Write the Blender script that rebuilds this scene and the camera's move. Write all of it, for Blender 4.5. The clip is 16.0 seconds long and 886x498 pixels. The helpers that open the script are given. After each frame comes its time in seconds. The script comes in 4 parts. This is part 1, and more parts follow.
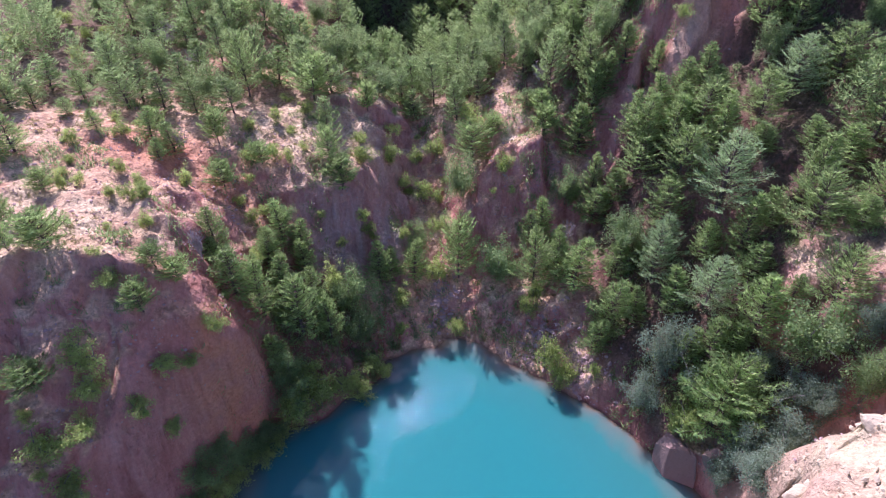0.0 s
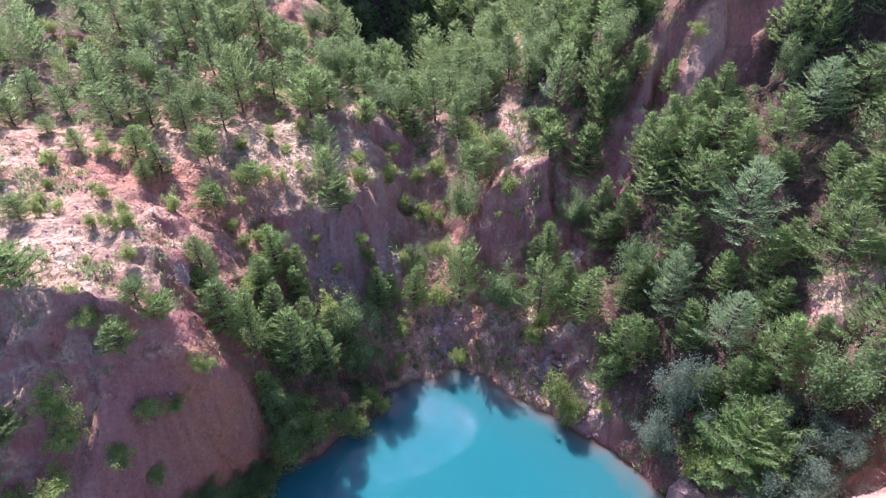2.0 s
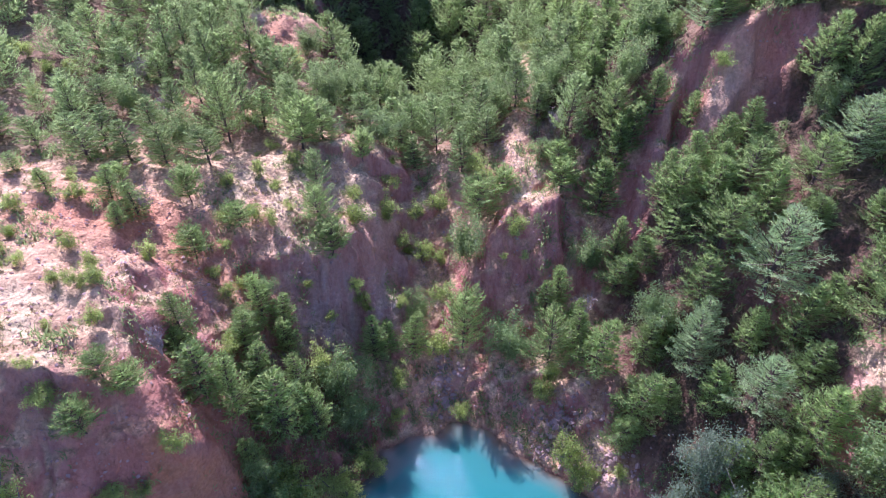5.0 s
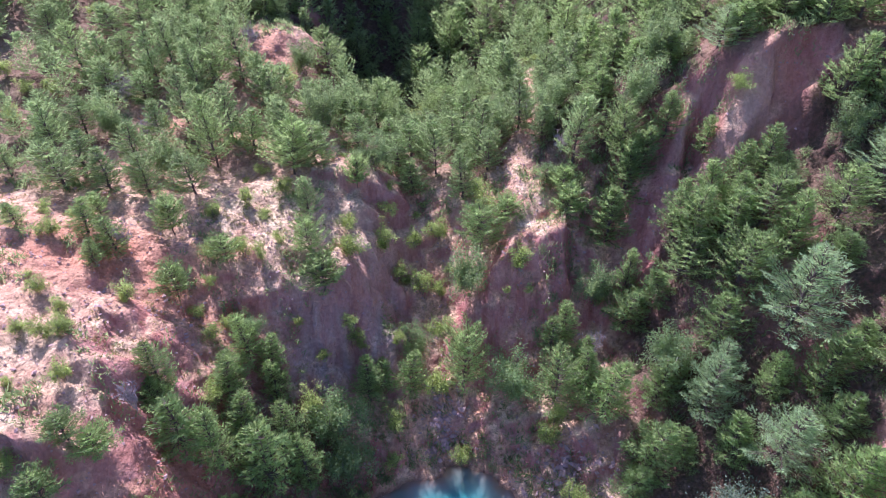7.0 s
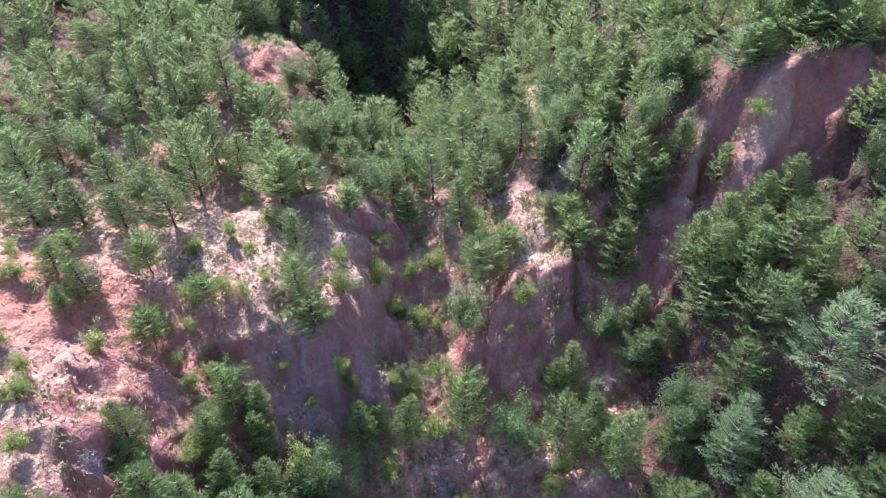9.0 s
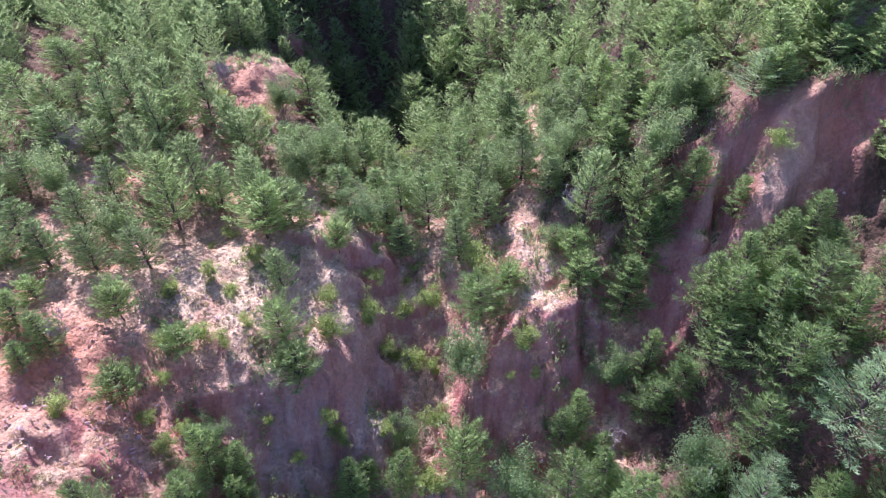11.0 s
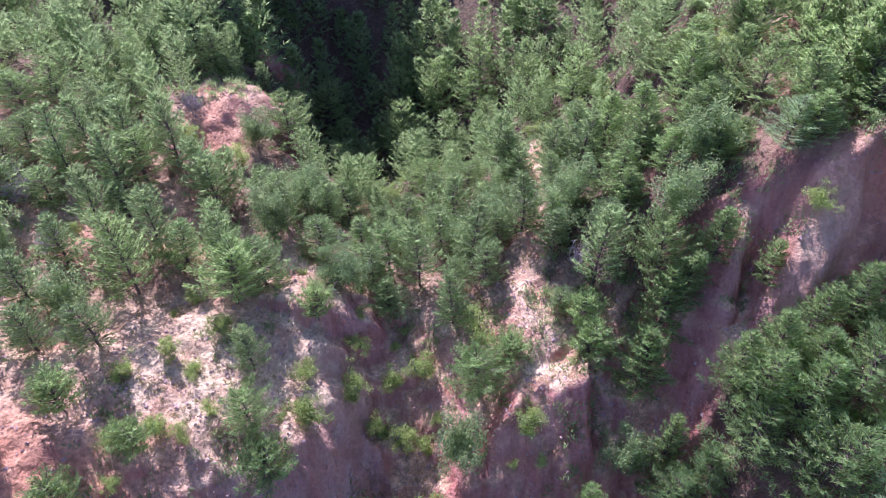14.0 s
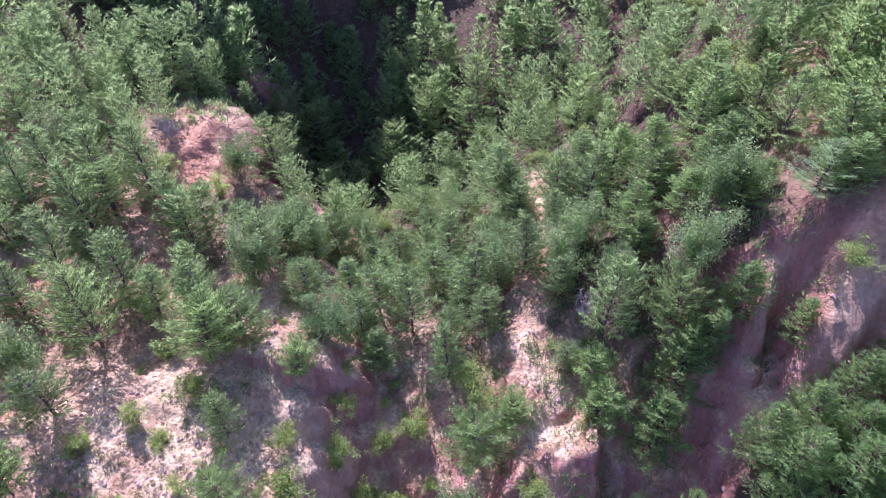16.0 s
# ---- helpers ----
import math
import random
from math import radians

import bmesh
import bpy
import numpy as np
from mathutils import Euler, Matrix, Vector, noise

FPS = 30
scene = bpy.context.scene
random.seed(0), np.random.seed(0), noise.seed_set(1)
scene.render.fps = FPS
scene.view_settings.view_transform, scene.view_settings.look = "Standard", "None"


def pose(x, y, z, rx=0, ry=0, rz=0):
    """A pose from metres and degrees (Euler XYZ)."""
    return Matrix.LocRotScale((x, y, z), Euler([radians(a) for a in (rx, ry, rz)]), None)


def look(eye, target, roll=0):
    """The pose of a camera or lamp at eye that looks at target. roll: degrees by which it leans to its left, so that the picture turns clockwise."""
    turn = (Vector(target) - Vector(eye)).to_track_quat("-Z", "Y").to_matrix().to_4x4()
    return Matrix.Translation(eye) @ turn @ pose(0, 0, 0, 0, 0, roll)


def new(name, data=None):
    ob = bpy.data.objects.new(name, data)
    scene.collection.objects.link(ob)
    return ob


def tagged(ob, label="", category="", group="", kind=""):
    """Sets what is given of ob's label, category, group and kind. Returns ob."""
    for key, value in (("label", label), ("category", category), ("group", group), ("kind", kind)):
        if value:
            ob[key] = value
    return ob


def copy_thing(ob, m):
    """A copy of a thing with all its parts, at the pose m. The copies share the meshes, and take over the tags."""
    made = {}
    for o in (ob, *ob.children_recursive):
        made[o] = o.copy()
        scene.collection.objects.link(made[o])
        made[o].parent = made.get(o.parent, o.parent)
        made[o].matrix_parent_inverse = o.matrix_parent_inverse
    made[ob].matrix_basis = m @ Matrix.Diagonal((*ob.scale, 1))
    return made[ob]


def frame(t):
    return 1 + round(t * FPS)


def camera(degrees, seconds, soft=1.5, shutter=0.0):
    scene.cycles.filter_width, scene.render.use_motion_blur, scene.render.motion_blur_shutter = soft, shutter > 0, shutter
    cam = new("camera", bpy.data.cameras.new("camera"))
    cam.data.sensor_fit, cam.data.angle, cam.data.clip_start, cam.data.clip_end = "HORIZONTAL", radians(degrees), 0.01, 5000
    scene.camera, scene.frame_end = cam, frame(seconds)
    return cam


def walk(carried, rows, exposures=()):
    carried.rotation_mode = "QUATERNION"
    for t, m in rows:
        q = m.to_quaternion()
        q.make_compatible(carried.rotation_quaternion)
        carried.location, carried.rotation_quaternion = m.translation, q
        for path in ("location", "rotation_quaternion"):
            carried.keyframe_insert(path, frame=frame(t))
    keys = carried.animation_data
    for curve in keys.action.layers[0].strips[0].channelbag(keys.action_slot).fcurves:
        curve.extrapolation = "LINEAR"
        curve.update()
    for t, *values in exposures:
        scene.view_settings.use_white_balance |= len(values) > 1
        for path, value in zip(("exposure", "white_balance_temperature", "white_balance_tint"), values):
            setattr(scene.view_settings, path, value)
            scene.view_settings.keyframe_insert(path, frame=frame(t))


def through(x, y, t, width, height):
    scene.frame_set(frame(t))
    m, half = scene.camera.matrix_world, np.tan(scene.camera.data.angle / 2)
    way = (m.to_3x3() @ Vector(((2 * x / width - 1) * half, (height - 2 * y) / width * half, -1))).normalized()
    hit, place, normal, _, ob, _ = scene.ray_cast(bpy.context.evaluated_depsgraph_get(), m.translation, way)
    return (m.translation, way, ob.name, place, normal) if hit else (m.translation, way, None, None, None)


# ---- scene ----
cam = camera(72.0, 16.0, soft=1.0)
PATH = [
    (0, (0.00, 0.00, 46.44), (0.00, 37.74, 13.64), -0.79),
    (1, (-0.45, 1.84, 46.44), (-0.12, 39.58, 13.64), -0.26),
    (2, (-0.71, 3.68, 46.42), (-0.21, 41.45, 13.66), 0.10),
    (3, (-0.84, 5.54, 46.40), (-0.27, 43.35, 13.69), 0.31),
    (4, (-0.86, 7.43, 46.38), (-0.30, 45.29, 13.73), 0.40),
    (5, (-0.81, 9.35, 46.37), (-0.30, 47.26, 13.76), 0.41),
    (6, (-0.72, 11.33, 46.36), (-0.27, 49.27, 13.80), 0.37),
    (7, (-0.61, 13.35, 46.36), (-0.20, 51.33, 13.84), 0.29),
    (8, (-0.49, 15.44, 46.38), (-0.10, 53.43, 13.87), 0.21),
    (9, (-0.38, 17.58, 46.40), (0.03, 55.57, 13.89), 0.13),
    (10, (-0.29, 19.78, 46.43), (0.19, 57.76, 13.91), 0.08),
    (11, (-0.22, 22.04, 46.46), (0.38, 59.99, 13.92), 0.08),
    (12, (-0.17, 24.35, 46.50), (0.60, 62.27, 13.92), 0.12),
    (13, (-0.13, 26.71, 46.53), (0.84, 64.59, 13.91), 0.22),
    (14, (-0.09, 29.11, 46.54), (1.09, 66.96, 13.89), 0.39),
    (15, (-0.03, 31.55, 46.53), (1.36, 69.38, 13.87), 0.64),
    (16, (0.06, 34.00, 46.49), (1.63, 71.84, 13.85), 0.95),
]
walk(cam, [(t, look(eye, target, roll)) for t, eye, target, roll in PATH], [(0, 0.58, 5700, 48), (4, 0.83, 5550, 47), (9, 0.83, 5570, 46), (16, 0.86, 5450, 50)])

# ---- daylight ----
world = bpy.data.worlds.new("sky")
scene.world = world
world.use_nodes = True
SUN_HEIGHT, SUN_SIDE = 47.5, -23.0
sky = world.node_tree.nodes.new("ShaderNodeTexSky")
sky.sky_type, sky.sun_disc = "NISHITA", False
sky.sun_elevation, sky.sun_rotation = radians(SUN_HEIGHT), radians(SUN_SIDE)
sky.dust_density, sky.ozone_density = 1.2, 3.5
world.node_tree.links.new(sky.outputs[0], world.node_tree.nodes["Background"].inputs[0])
world.node_tree.nodes["Background"].inputs[1].default_value = 0.118
sun = new("sun", bpy.data.lights.new("sun", "SUN"))
sun.data.energy, sun.data.angle, sun.data.color = 5.0, radians(0.53), (1.0, 0.95, 0.87)
sun_way = Vector((math.sin(radians(SUN_SIDE)) * math.cos(radians(SUN_HEIGHT)), math.cos(radians(SUN_SIDE)) * math.cos(radians(SUN_HEIGHT)), math.sin(radians(SUN_HEIGHT))))
sun.matrix_world = look(sun_way * 200, (0, 0, 0))


# ---- materials ----
class Paint:
    """A material's node tree, written line by line."""

    def __init__(self, name):
        self.mat = bpy.data.materials.new(name)
        self.mat.use_nodes = True
        self.tree = self.mat.node_tree
        self.tree.nodes.clear()
        self.out = self.tree.nodes.new("ShaderNodeOutputMaterial")

    def node(self, kind, **inputs):
        made = self.tree.nodes.new("ShaderNode" + kind)
        for key, value in inputs.items():
            self.put(made, key, value)
        return made

    def put(self, made, key, value):
        slot = made.inputs[int(key[1:])] if key[0] == "i" and key[1:].isdigit() else made.inputs[key.replace("_", " ")]
        if isinstance(value, bpy.types.NodeSocket):
            self.tree.links.new(value, slot)
        else:
            slot.default_value = value

    def place(self, scale=(1, 1, 1)):
        """World position, scaled."""
        return self.scaled(self.node("NewGeometry").outputs["Position"], scale)

    def scaled(self, vector, scale):
        made = self.node("VectorMath", i0=vector, i1=scale)
        made.operation = "MULTIPLY"
        return made.outputs[0]

    def noise(self, vector, scale, detail=4.0, rough=0.55):
        return self.node("TexNoise", Vector=vector, Scale=scale, Detail=detail, Roughness=rough).outputs[0]

    def ramp(self, value, *stops):
        made = self.node("ValToRGB", Fac=value)
        while len(made.color_ramp.elements) < len(stops):
            made.color_ramp.elements.new(0.5)
        for element, (at, colour) in zip(made.color_ramp.elements, stops):
            element.position = at
            element.color = (*colour, 1) if isinstance(colour, tuple) else (colour, colour, colour, 1)
        return made.outputs[0]

    def mix(self, fac, a, b, how="MIX"):
        made = self.node("MixRGB", Fac=fac)
        made.blend_type = how
        for key, value in (("Color1", a), ("Color2", b)):
            self.put(made, key, (*value, 1) if isinstance(value, tuple) else value)
        return made.outputs[0]

    def math(self, how, a, b=0.0):
        made = self.node("Math", i0=a, i1=b)
        made.operation = how
        return made.outputs[0]

    def attribute(self, name):
        made = self.node("Attribute")
        made.attribute_name = name
        return made.outputs["Fac"]

    def bump(self, height, strength, distance, normal=None):
        made = self.node("Bump", Height=height, Strength=strength, Distance=distance)
        if normal is not None:
            self.put(made, "Normal", normal)
        return made.outputs[0]

    def principled(self, **inputs):
        return self.node("BsdfPrincipled", **inputs)

    def done(self, shader):
        self.tree.links.new(shader.outputs[0], self.out.inputs[0])
        return self.mat


def soil():
    p = Paint("quarry soil")
    at = p.place()
    steep = p.node("SeparateXYZ", Vector=p.node("NewGeometry").outputs["Normal"]).outputs[2]
    wide, middle, fine = p.noise(at, 0.09, 4), p.noise(at, 0.55, 5, 0.6), p.noise(at, 3.2, 6, 0.65)
    streak = p.noise(p.scaled(at, (1.0, 0.35, 0.09)), 1.3, 6, 0.65)
    flat = p.ramp(middle, (0.30, (0.43, 0.215, 0.132)), (0.48, (0.585, 0.387, 0.238)), (0.68, (0.70, 0.54, 0.34)))
    face = p.ramp(streak, (0.28, (0.34, 0.126, 0.097)), (0.5, (0.485, 0.225, 0.178)), (0.72, (0.59, 0.338, 0.275)))
    colour = p.mix(p.ramp(steep, (0.58, 0.0), (0.84, 1.0)), face, flat)
    rust = p.math("MULTIPLY", p.attribute("rust"), p.ramp(middle, (0.32, 0.25), (0.6, 1.0)))
    colour = p.mix(rust, colour, p.mix(fine, (0.52, 0.19, 0.10), (0.62, 0.31, 0.19)))
    grey = p.math("MULTIPLY", p.attribute("slate"), p.ramp(streak, (0.3, 0.35), (0.6, 1.0)))
    colour = p.mix(grey, colour, p.mix(fine, (0.36, 0.297, 0.255), (0.54, 0.457, 0.39)))
    colour = p.mix(p.math("MULTIPLY", p.attribute("pale"), p.ramp(middle, (0.3, 0.6), (0.55, 1.0))), colour, p.mix(fine, (0.50, 0.40, 0.23), (0.70, 0.625, 0.41)))
    # leaf litter in the woods, darkened to paint in the shade between trees
    litter_shade = p.math("MULTIPLY", p.attribute("litter_shade"), p.ramp(fine, (0.32, 0.65), (0.58, 1.0)))
    colour = p.mix(litter_shade, colour, p.mix(middle, (0.05, 0.038, 0.026), (0.105, 0.08, 0.05)))
    moss = p.math("MULTIPLY", p.ramp(p.noise(at, 0.8, 6, 0.7), (0.54, 0.0), (0.66, 0.55)), p.ramp(wide, (0.42, 0.0), (0.6, 1.0)))
    colour = p.mix(p.math("MULTIPLY", moss, p.ramp(steep, (0.7, 0.0), (0.9, 1.0))), colour, (0.19, 0.19, 0.075))
    pebble = p.node("TexVoronoi", Vector=p.mix(0.12, at, p.node("TexNoise", Vector=at, Scale=4.0).outputs["Color"]), Scale=5.5)
    grit = p.node("SeparateXYZ", Vector=pebble.outputs["Color"]).outputs[0]
    loose = p.ramp(steep, (0.6, 0.3), (0.85, 1.0))
    colour = p.mix(p.math("MULTIPLY", loose, 0.6), colour, p.ramp(fine, (0.28, 0.4), (0.5, 1.0), (0.72, 1.5)), "MULTIPLY")
    colour = p.mix(p.math("MULTIPLY", loose, 0.5), colour, p.ramp(grit, (0.0, 0.6), (0.5, 1.05), (1.0, 1.45)), "MULTIPLY")
    wet = p.node("SeparateXYZ", Vector=at).outputs[2]
    colour = p.mix(p.ramp(wet, (0.0, 0.7), (0.35, 0.0)), colour, (0.10, 0.06, 0.045))
    stones = p.node("TexVoronoi", Vector=at, Scale=2.4).outputs["Distance"]
    relief = p.bump(stones, 0.5, 0.16)
    relief = p.bump(pebble.outputs["Distance"], 0.45, -0.10, relief)
    relief = p.bump(streak, 0.8, 0.6, relief)
    relief = p.bump(fine, 0.9, 0.24, relief)
    return p.done(p.principled(Base_Color=colour, Roughness=0.93, Normal=relief, Specular_IOR_Level=0.25))


def stone(name, dark, light):
    p = Paint(name)
    at = p.place()
    grain, wide = p.noise(at, 3.0, 7, 0.65), p.noise(at, 0.5, 4)
    colour = p.mix(wide, p.mix(grain, dark, light), p.mix(grain, light, tuple(0.6 * c for c in dark)))
    relief = p.bump(grain, 0.8, 0.15, p.bump(p.noise(p.scaled(at, (1, 1, 0.25)), 1.4, 4), 0.6, 0.3))
    return p.done(p.principled(Base_Color=colour, Roughness=0.9, Normal=relief, Specular_IOR_Level=0.3))


def leafage(name, deep, bright, through, glow=0.42):
    """Needles or leaves: each tree, and each needle spray on it, has its own shade of green."""
    p = Paint(name)
    own = p.node("ObjectInfo").outputs["Random"]
    each = p.node("NewGeometry").outputs["Random Per Island"]
    colour = p.mix(p.math("ADD", p.math("MULTIPLY", own, 0.6), p.math("MULTIPLY", each, 0.4)), deep, bright)
    colour = p.mix(p.ramp(each, (0.93, 0.0), (0.97, 0.6)), colour, (0.20, 0.13, 0.05))
    tuft = p.ramp(p.noise(p.place(), 1.7, 3, 0.6), (0.36, 0.75), (0.5, 1.0), (0.64, 1.25))
    colour = p.mix(1.0, colour, tuft, "MULTIPLY")
    skin = p.principled(Base_Color=colour, Roughness=0.78, Specular_IOR_Level=0.05)
    shine = p.node("BsdfTranslucent", Color=p.mix(1.0, p.mix(own, tuple(0.85 * c for c in through), tuple(1.1 * c for c in through)), p.ramp(p.noise(p.place(), 1.7, 3, 0.6), (0.36, 0.75), (0.64, 1.25)), "MULTIPLY"))
    return p.done(p.node("MixShader", i0=glow, i1=skin.outputs[0], i2=shine.outputs[0]))


def bark(name, dark, light):
    p = Paint(name)
    at = p.place((1, 1, 0.2))
    grain = p.noise(at, 14.0, 4)
    return p.done(p.principled(Base_Color=p.mix(grain, dark, light), Roughness=0.95, Normal=p.bump(grain, 0.5, 0.03)))


def pond_water():
    p = Paint("turquoise pond water")
    at = p.place()
    depth = p.attribute("depth")
    cloud = p.math("ADD", depth, p.math("MULTIPLY", p.math("SUBTRACT", p.noise(at, 0.6, 4), 0.5), 0.5))
    colour = p.ramp(p.math("DIVIDE", cloud, 4.0), (0.0, (0.15, 0.11, 0.075)), (0.08, (0.12, 0.16, 0.14)), (0.30, (0.024, 0.174, 0.168)), (0.85, (0.010, 0.182, 0.180)))
    gusts = []
    for x, y, wide, deep in ((-0.6, 33.7, 4.4, 3.9), (-3.4, 30.5, 6.0, 5.5)):
        gust = p.node("TexGradient", Vector=p.node("Mapping", Vector=at, Location=(-x / wide, -y / deep, 0), Scale=(1 / wide, 1 / deep, 0)).outputs[0])
        gust.gradient_type = "SPHERICAL"
        gusts.append(gust.outputs["Fac"])
    ruffled = p.math("MAXIMUM", gusts[0], p.math("MULTIPLY", gusts[1], 0.10))
    breeze = p.ramp(p.math("ADD", ruffled, p.math("MULTIPLY", p.math("SUBTRACT", p.noise(at, 0.9, 3), 0.5), 0.9)), (0.04, 0.0), (0.3, 0.65), (0.7, 1.0))
    ripple = p.math("MULTIPLY", breeze, p.noise(at, 6.2, 1.4, 0.5))
    waves = p.bump(ripple, 1.0, 0.13, p.bump(p.noise(at, 2.2, 1.0), 0.12, 0.05, p.bump(p.noise(at, 0.7, 1.0), 0.10, 0.08)))
    body = p.principled(Base_Color=colour, Roughness=1.0, Specular_IOR_Level=0.0, Subsurface_Weight=0.7, Subsurface_Radius=(0.5, 1.0, 1.2), Subsurface_Scale=1.0)
    body.subsurface_method = "BURLEY"
    gloss = p.node("BsdfGlossy", Roughness=p.math("ADD", 0.04, p.math("MULTIPLY", breeze, 0.025)), Normal=waves)
    shine = p.node("Fresnel", IOR=1.33, Normal=waves)
    return p.done(p.node("MixShader", i0=shine.outputs[0], i1=body.outputs[0], i2=gloss.outputs[0]))


SOIL = soil()
WATER = pond_water()
NEEDLES = leafage("pine needles", (0.064, 0.118, 0.066), (0.196, 0.292, 0.138), (0.505, 0.69, 0.275), 0.52)
FRESH_NEEDLES = leafage("fresh green needles", (0.085, 0.156, 0.076), (0.212, 0.318, 0.132), (0.51, 0.70, 0.255), 0.53)
PALE_NEEDLES = leafage("pale blue-green needles", (0.19, 0.322, 0.165), (0.335, 0.475, 0.262), (0.55, 0.73, 0.335), 0.49)
LEAVES = leafage("bright green leaves", (0.088, 0.163, 0.084), (0.212, 0.312, 0.145), (0.48, 0.64, 0.26), 0.52)
SHRUB_LEAVES = leafage("light yellow-green leaves", (0.16, 0.238, 0.082), (0.325, 0.41, 0.15), (0.57, 0.71, 0.23), 0.52)
GREY_LEAVES = leafage("grey-green leaves", (0.12, 0.18, 0.125), (0.24, 0.32, 0.235), (0.36, 0.48, 0.29), 0.42)
WEED = leafage("yellowish weeds", (0.22, 0.22, 0.09), (0.36, 0.34, 0.17), (0.34, 0.34, 0.12), 0.45)
BARK = bark("pine bark", (0.07, 0.05, 0.04), (0.17, 0.13, 0.11))
TWIG = bark("grey twigs", (0.14, 0.12, 0.11), (0.26, 0.23, 0.21))
DRY_TWIG = bark("dry pinkish-grey twigs", (0.30, 0.25, 0.24), (0.48, 0.42, 0.40))
PALE_ROCK = stone("pale weathered rock", (0.45, 0.355, 0.225), (0.68, 0.60, 0.42))
RUBBLE = stone("broken pinkish stone", (0.38, 0.25, 0.215), (0.56, 0.42, 0.375))
RED_ROCK = stone("red-brown rock", (0.20, 0.125, 0.10), (0.40, 0.28, 0.235))


# ---- landform: feature lines lofted over cross-sections, water level at 0 ----
SECTIONS = []


def section(y, *nodes):
    """One cross-section of the quarry: (x, z) for plateau, rim, face, foot, floor, foot, spur, hollow, slope, brow."""
    SECTIONS.append((y, [(-80.0, nodes[0][1] + 6.0)] + list(nodes) + [(80.0, nodes[-1][1] + 16.0)]))


section(-75, (-46, 24), (-36, 24), (-31, 22), (-25, 20), (0, 18), (14, 19), (16, 20), (18, 20), (22, 22), (30, 25))
section(-40, (-44, 20), (-36, 17), (-31, 8), (-25, 0), (0, -4), (14, 0), (16, 8), (18, 14), (22, 18), (30, 21))
section(0, (-42, 20), (-33, 17), (-29, 8), (-22, 0), (0, -4), (14, 0), (15.5, 8), (17, 13.5), (20, 17), (28, 20))
section(14, (-38, 20.5), (-29, 19), (-26, 11), (-21, 0), (0, -4), (16.6, 0), (17.5, 7), (18.7, 13.5), (22.4, 17.3), (29, 19))
section(19, (-36, 20.5), (-28, 19.8), (-24.3, 12), (-18.5, 0), (0, -4), (20.2, 0), (20.9, 7), (21.9, 13.5), (24.2, 16.3), (30, 18.0))
section(23, (-35, 20.4), (-25.8, 19.4), (-21.0, 10.0), (-17.6, 0), (0, -4), (20.2, 0), (21.0, 2.2), (22.6, 4.2), (26, 7.0), (32, 14))
section(26, (-31, 20.3), (-23.6, 17.6), (-18.7, 10.8), (-16.8, 0), (0, -4), (18, 0), (18.9, 2.4), (21, 3.3), (25.2, 6.6), (32, 15.5))
section(27.8, (-29, 20.3), (-21.4, 16.3), (-16.9, 12.8), (-16.2, 0), (0, -4), (16.6, 0), (17.7, 2.4), (20.2, 3.4), (24.8, 7.2), (32.2, 16.7))
section(29.3, (-26.5, 20.3), (-18.6, 16.2), (-15.6, 13.2), (-14.7, 0), (0, -4), (15.3, 0), (16.8, 2.3), (19.5, 4.3), (24.4, 8.4), (32.6, 18))
section(31, (-22.4, 19.7), (-18.0, 15.9), (-15.4, 12.6), (-14.0, 2.4), (0, -4), (13.6, 0), (15.4, 2.2), (18.8, 5.4), (24, 10.0), (33, 19.2))
section(33.0, (-23.6, 20.0), (-18.4, 16.4), (-15.2, 10.6), (-13.2, 3.6), (0, -3), (11.4, 0), (13.4, 2.2), (18, 6.5), (24, 11.8), (33, 19.5))
section(36.5, (-34, 21), (-22, 19.6), (-14.5, 8.5), (-5.6, 0.1), (0, -1.6), (6.8, 0.1), (11.9, 2.2), (17.5, 6.5), (24, 12.0), (32, 18.8))
section(40.4, (-32, 21), (-24, 18.8), (-14, 9.5), (-6.5, 2.8), (0, 0.2), (5, 1.4), (8.5, 3.2), (15, 6.5), (22, 11.6), (32, 19))
section(44, (-28, 20.3), (-21.4, 15.6), (-10.5, 9.2), (-5.5, 4.2), (-1, 2.2), (3.5, 3.6), (8, 4.6), (13, 6.5), (21, 12.8), (31, 20))
section(46, (-28, 20), (-20.4, 15.6), (-10, 10.9), (-5, 5.8), (-1.1, 3.2), (3, 4.6), (7, 6.0), (12.8, 6), (20.5, 13.9), (31, 20.5))
section(47.2, (-28, 19.8), (-17.2, 14.4), (-9.2, 12.2), (-4.8, 6.6), (-1.4, 4.0), (2.6, 5.5), (6.7, 7.5), (12.6, 6.4), (20.2, 14.4), (31, 20.8))
section(48.3, (-28, 19.6), (-16.6, 14.9), (-8.7, 12.9), (-4.6, 7.0), (-1.6, 4.9), (2.2, 6.4), (6.4, 9.0), (12.5, 7), (20, 15), (31, 21))
section(50.3, (-30, 19.3), (-16, 15.6), (-8.2, 13.9), (-4.7, 7.8), (-2, 5.9), (1.5, 7.2), (6.4, 11.4), (12.4, 8.8), (19.5, 16), (31, 22))
section(53.5, (-30, 19.0), (-15.9, 16.2), (-7.5, 13.5), (-4.8, 9.8), (-3, 8.2), (1.5, 9.6), (7.2, 13.6), (14.0, 11.6), (19.3, 16.8), (31, 24))
section(55.4, (-30, 18.8), (-15.7, 16.0), (-7.6, 14.2), (-4.7, 10.9), (-2.8, 9.4), (1.5, 10.8), (7.1, 14.4), (13.8, 13.2), (19.8, 18.5), (29, 25))
section(57, (-30, 18.6), (-15.5, 15.9), (-7.6, 14.9), (-4.6, 12.0), (-2.5, 10.8), (1.5, 12.2), (7, 15.1), (13.5, 14.8), (20.7, 20.2), (27, 26.2))
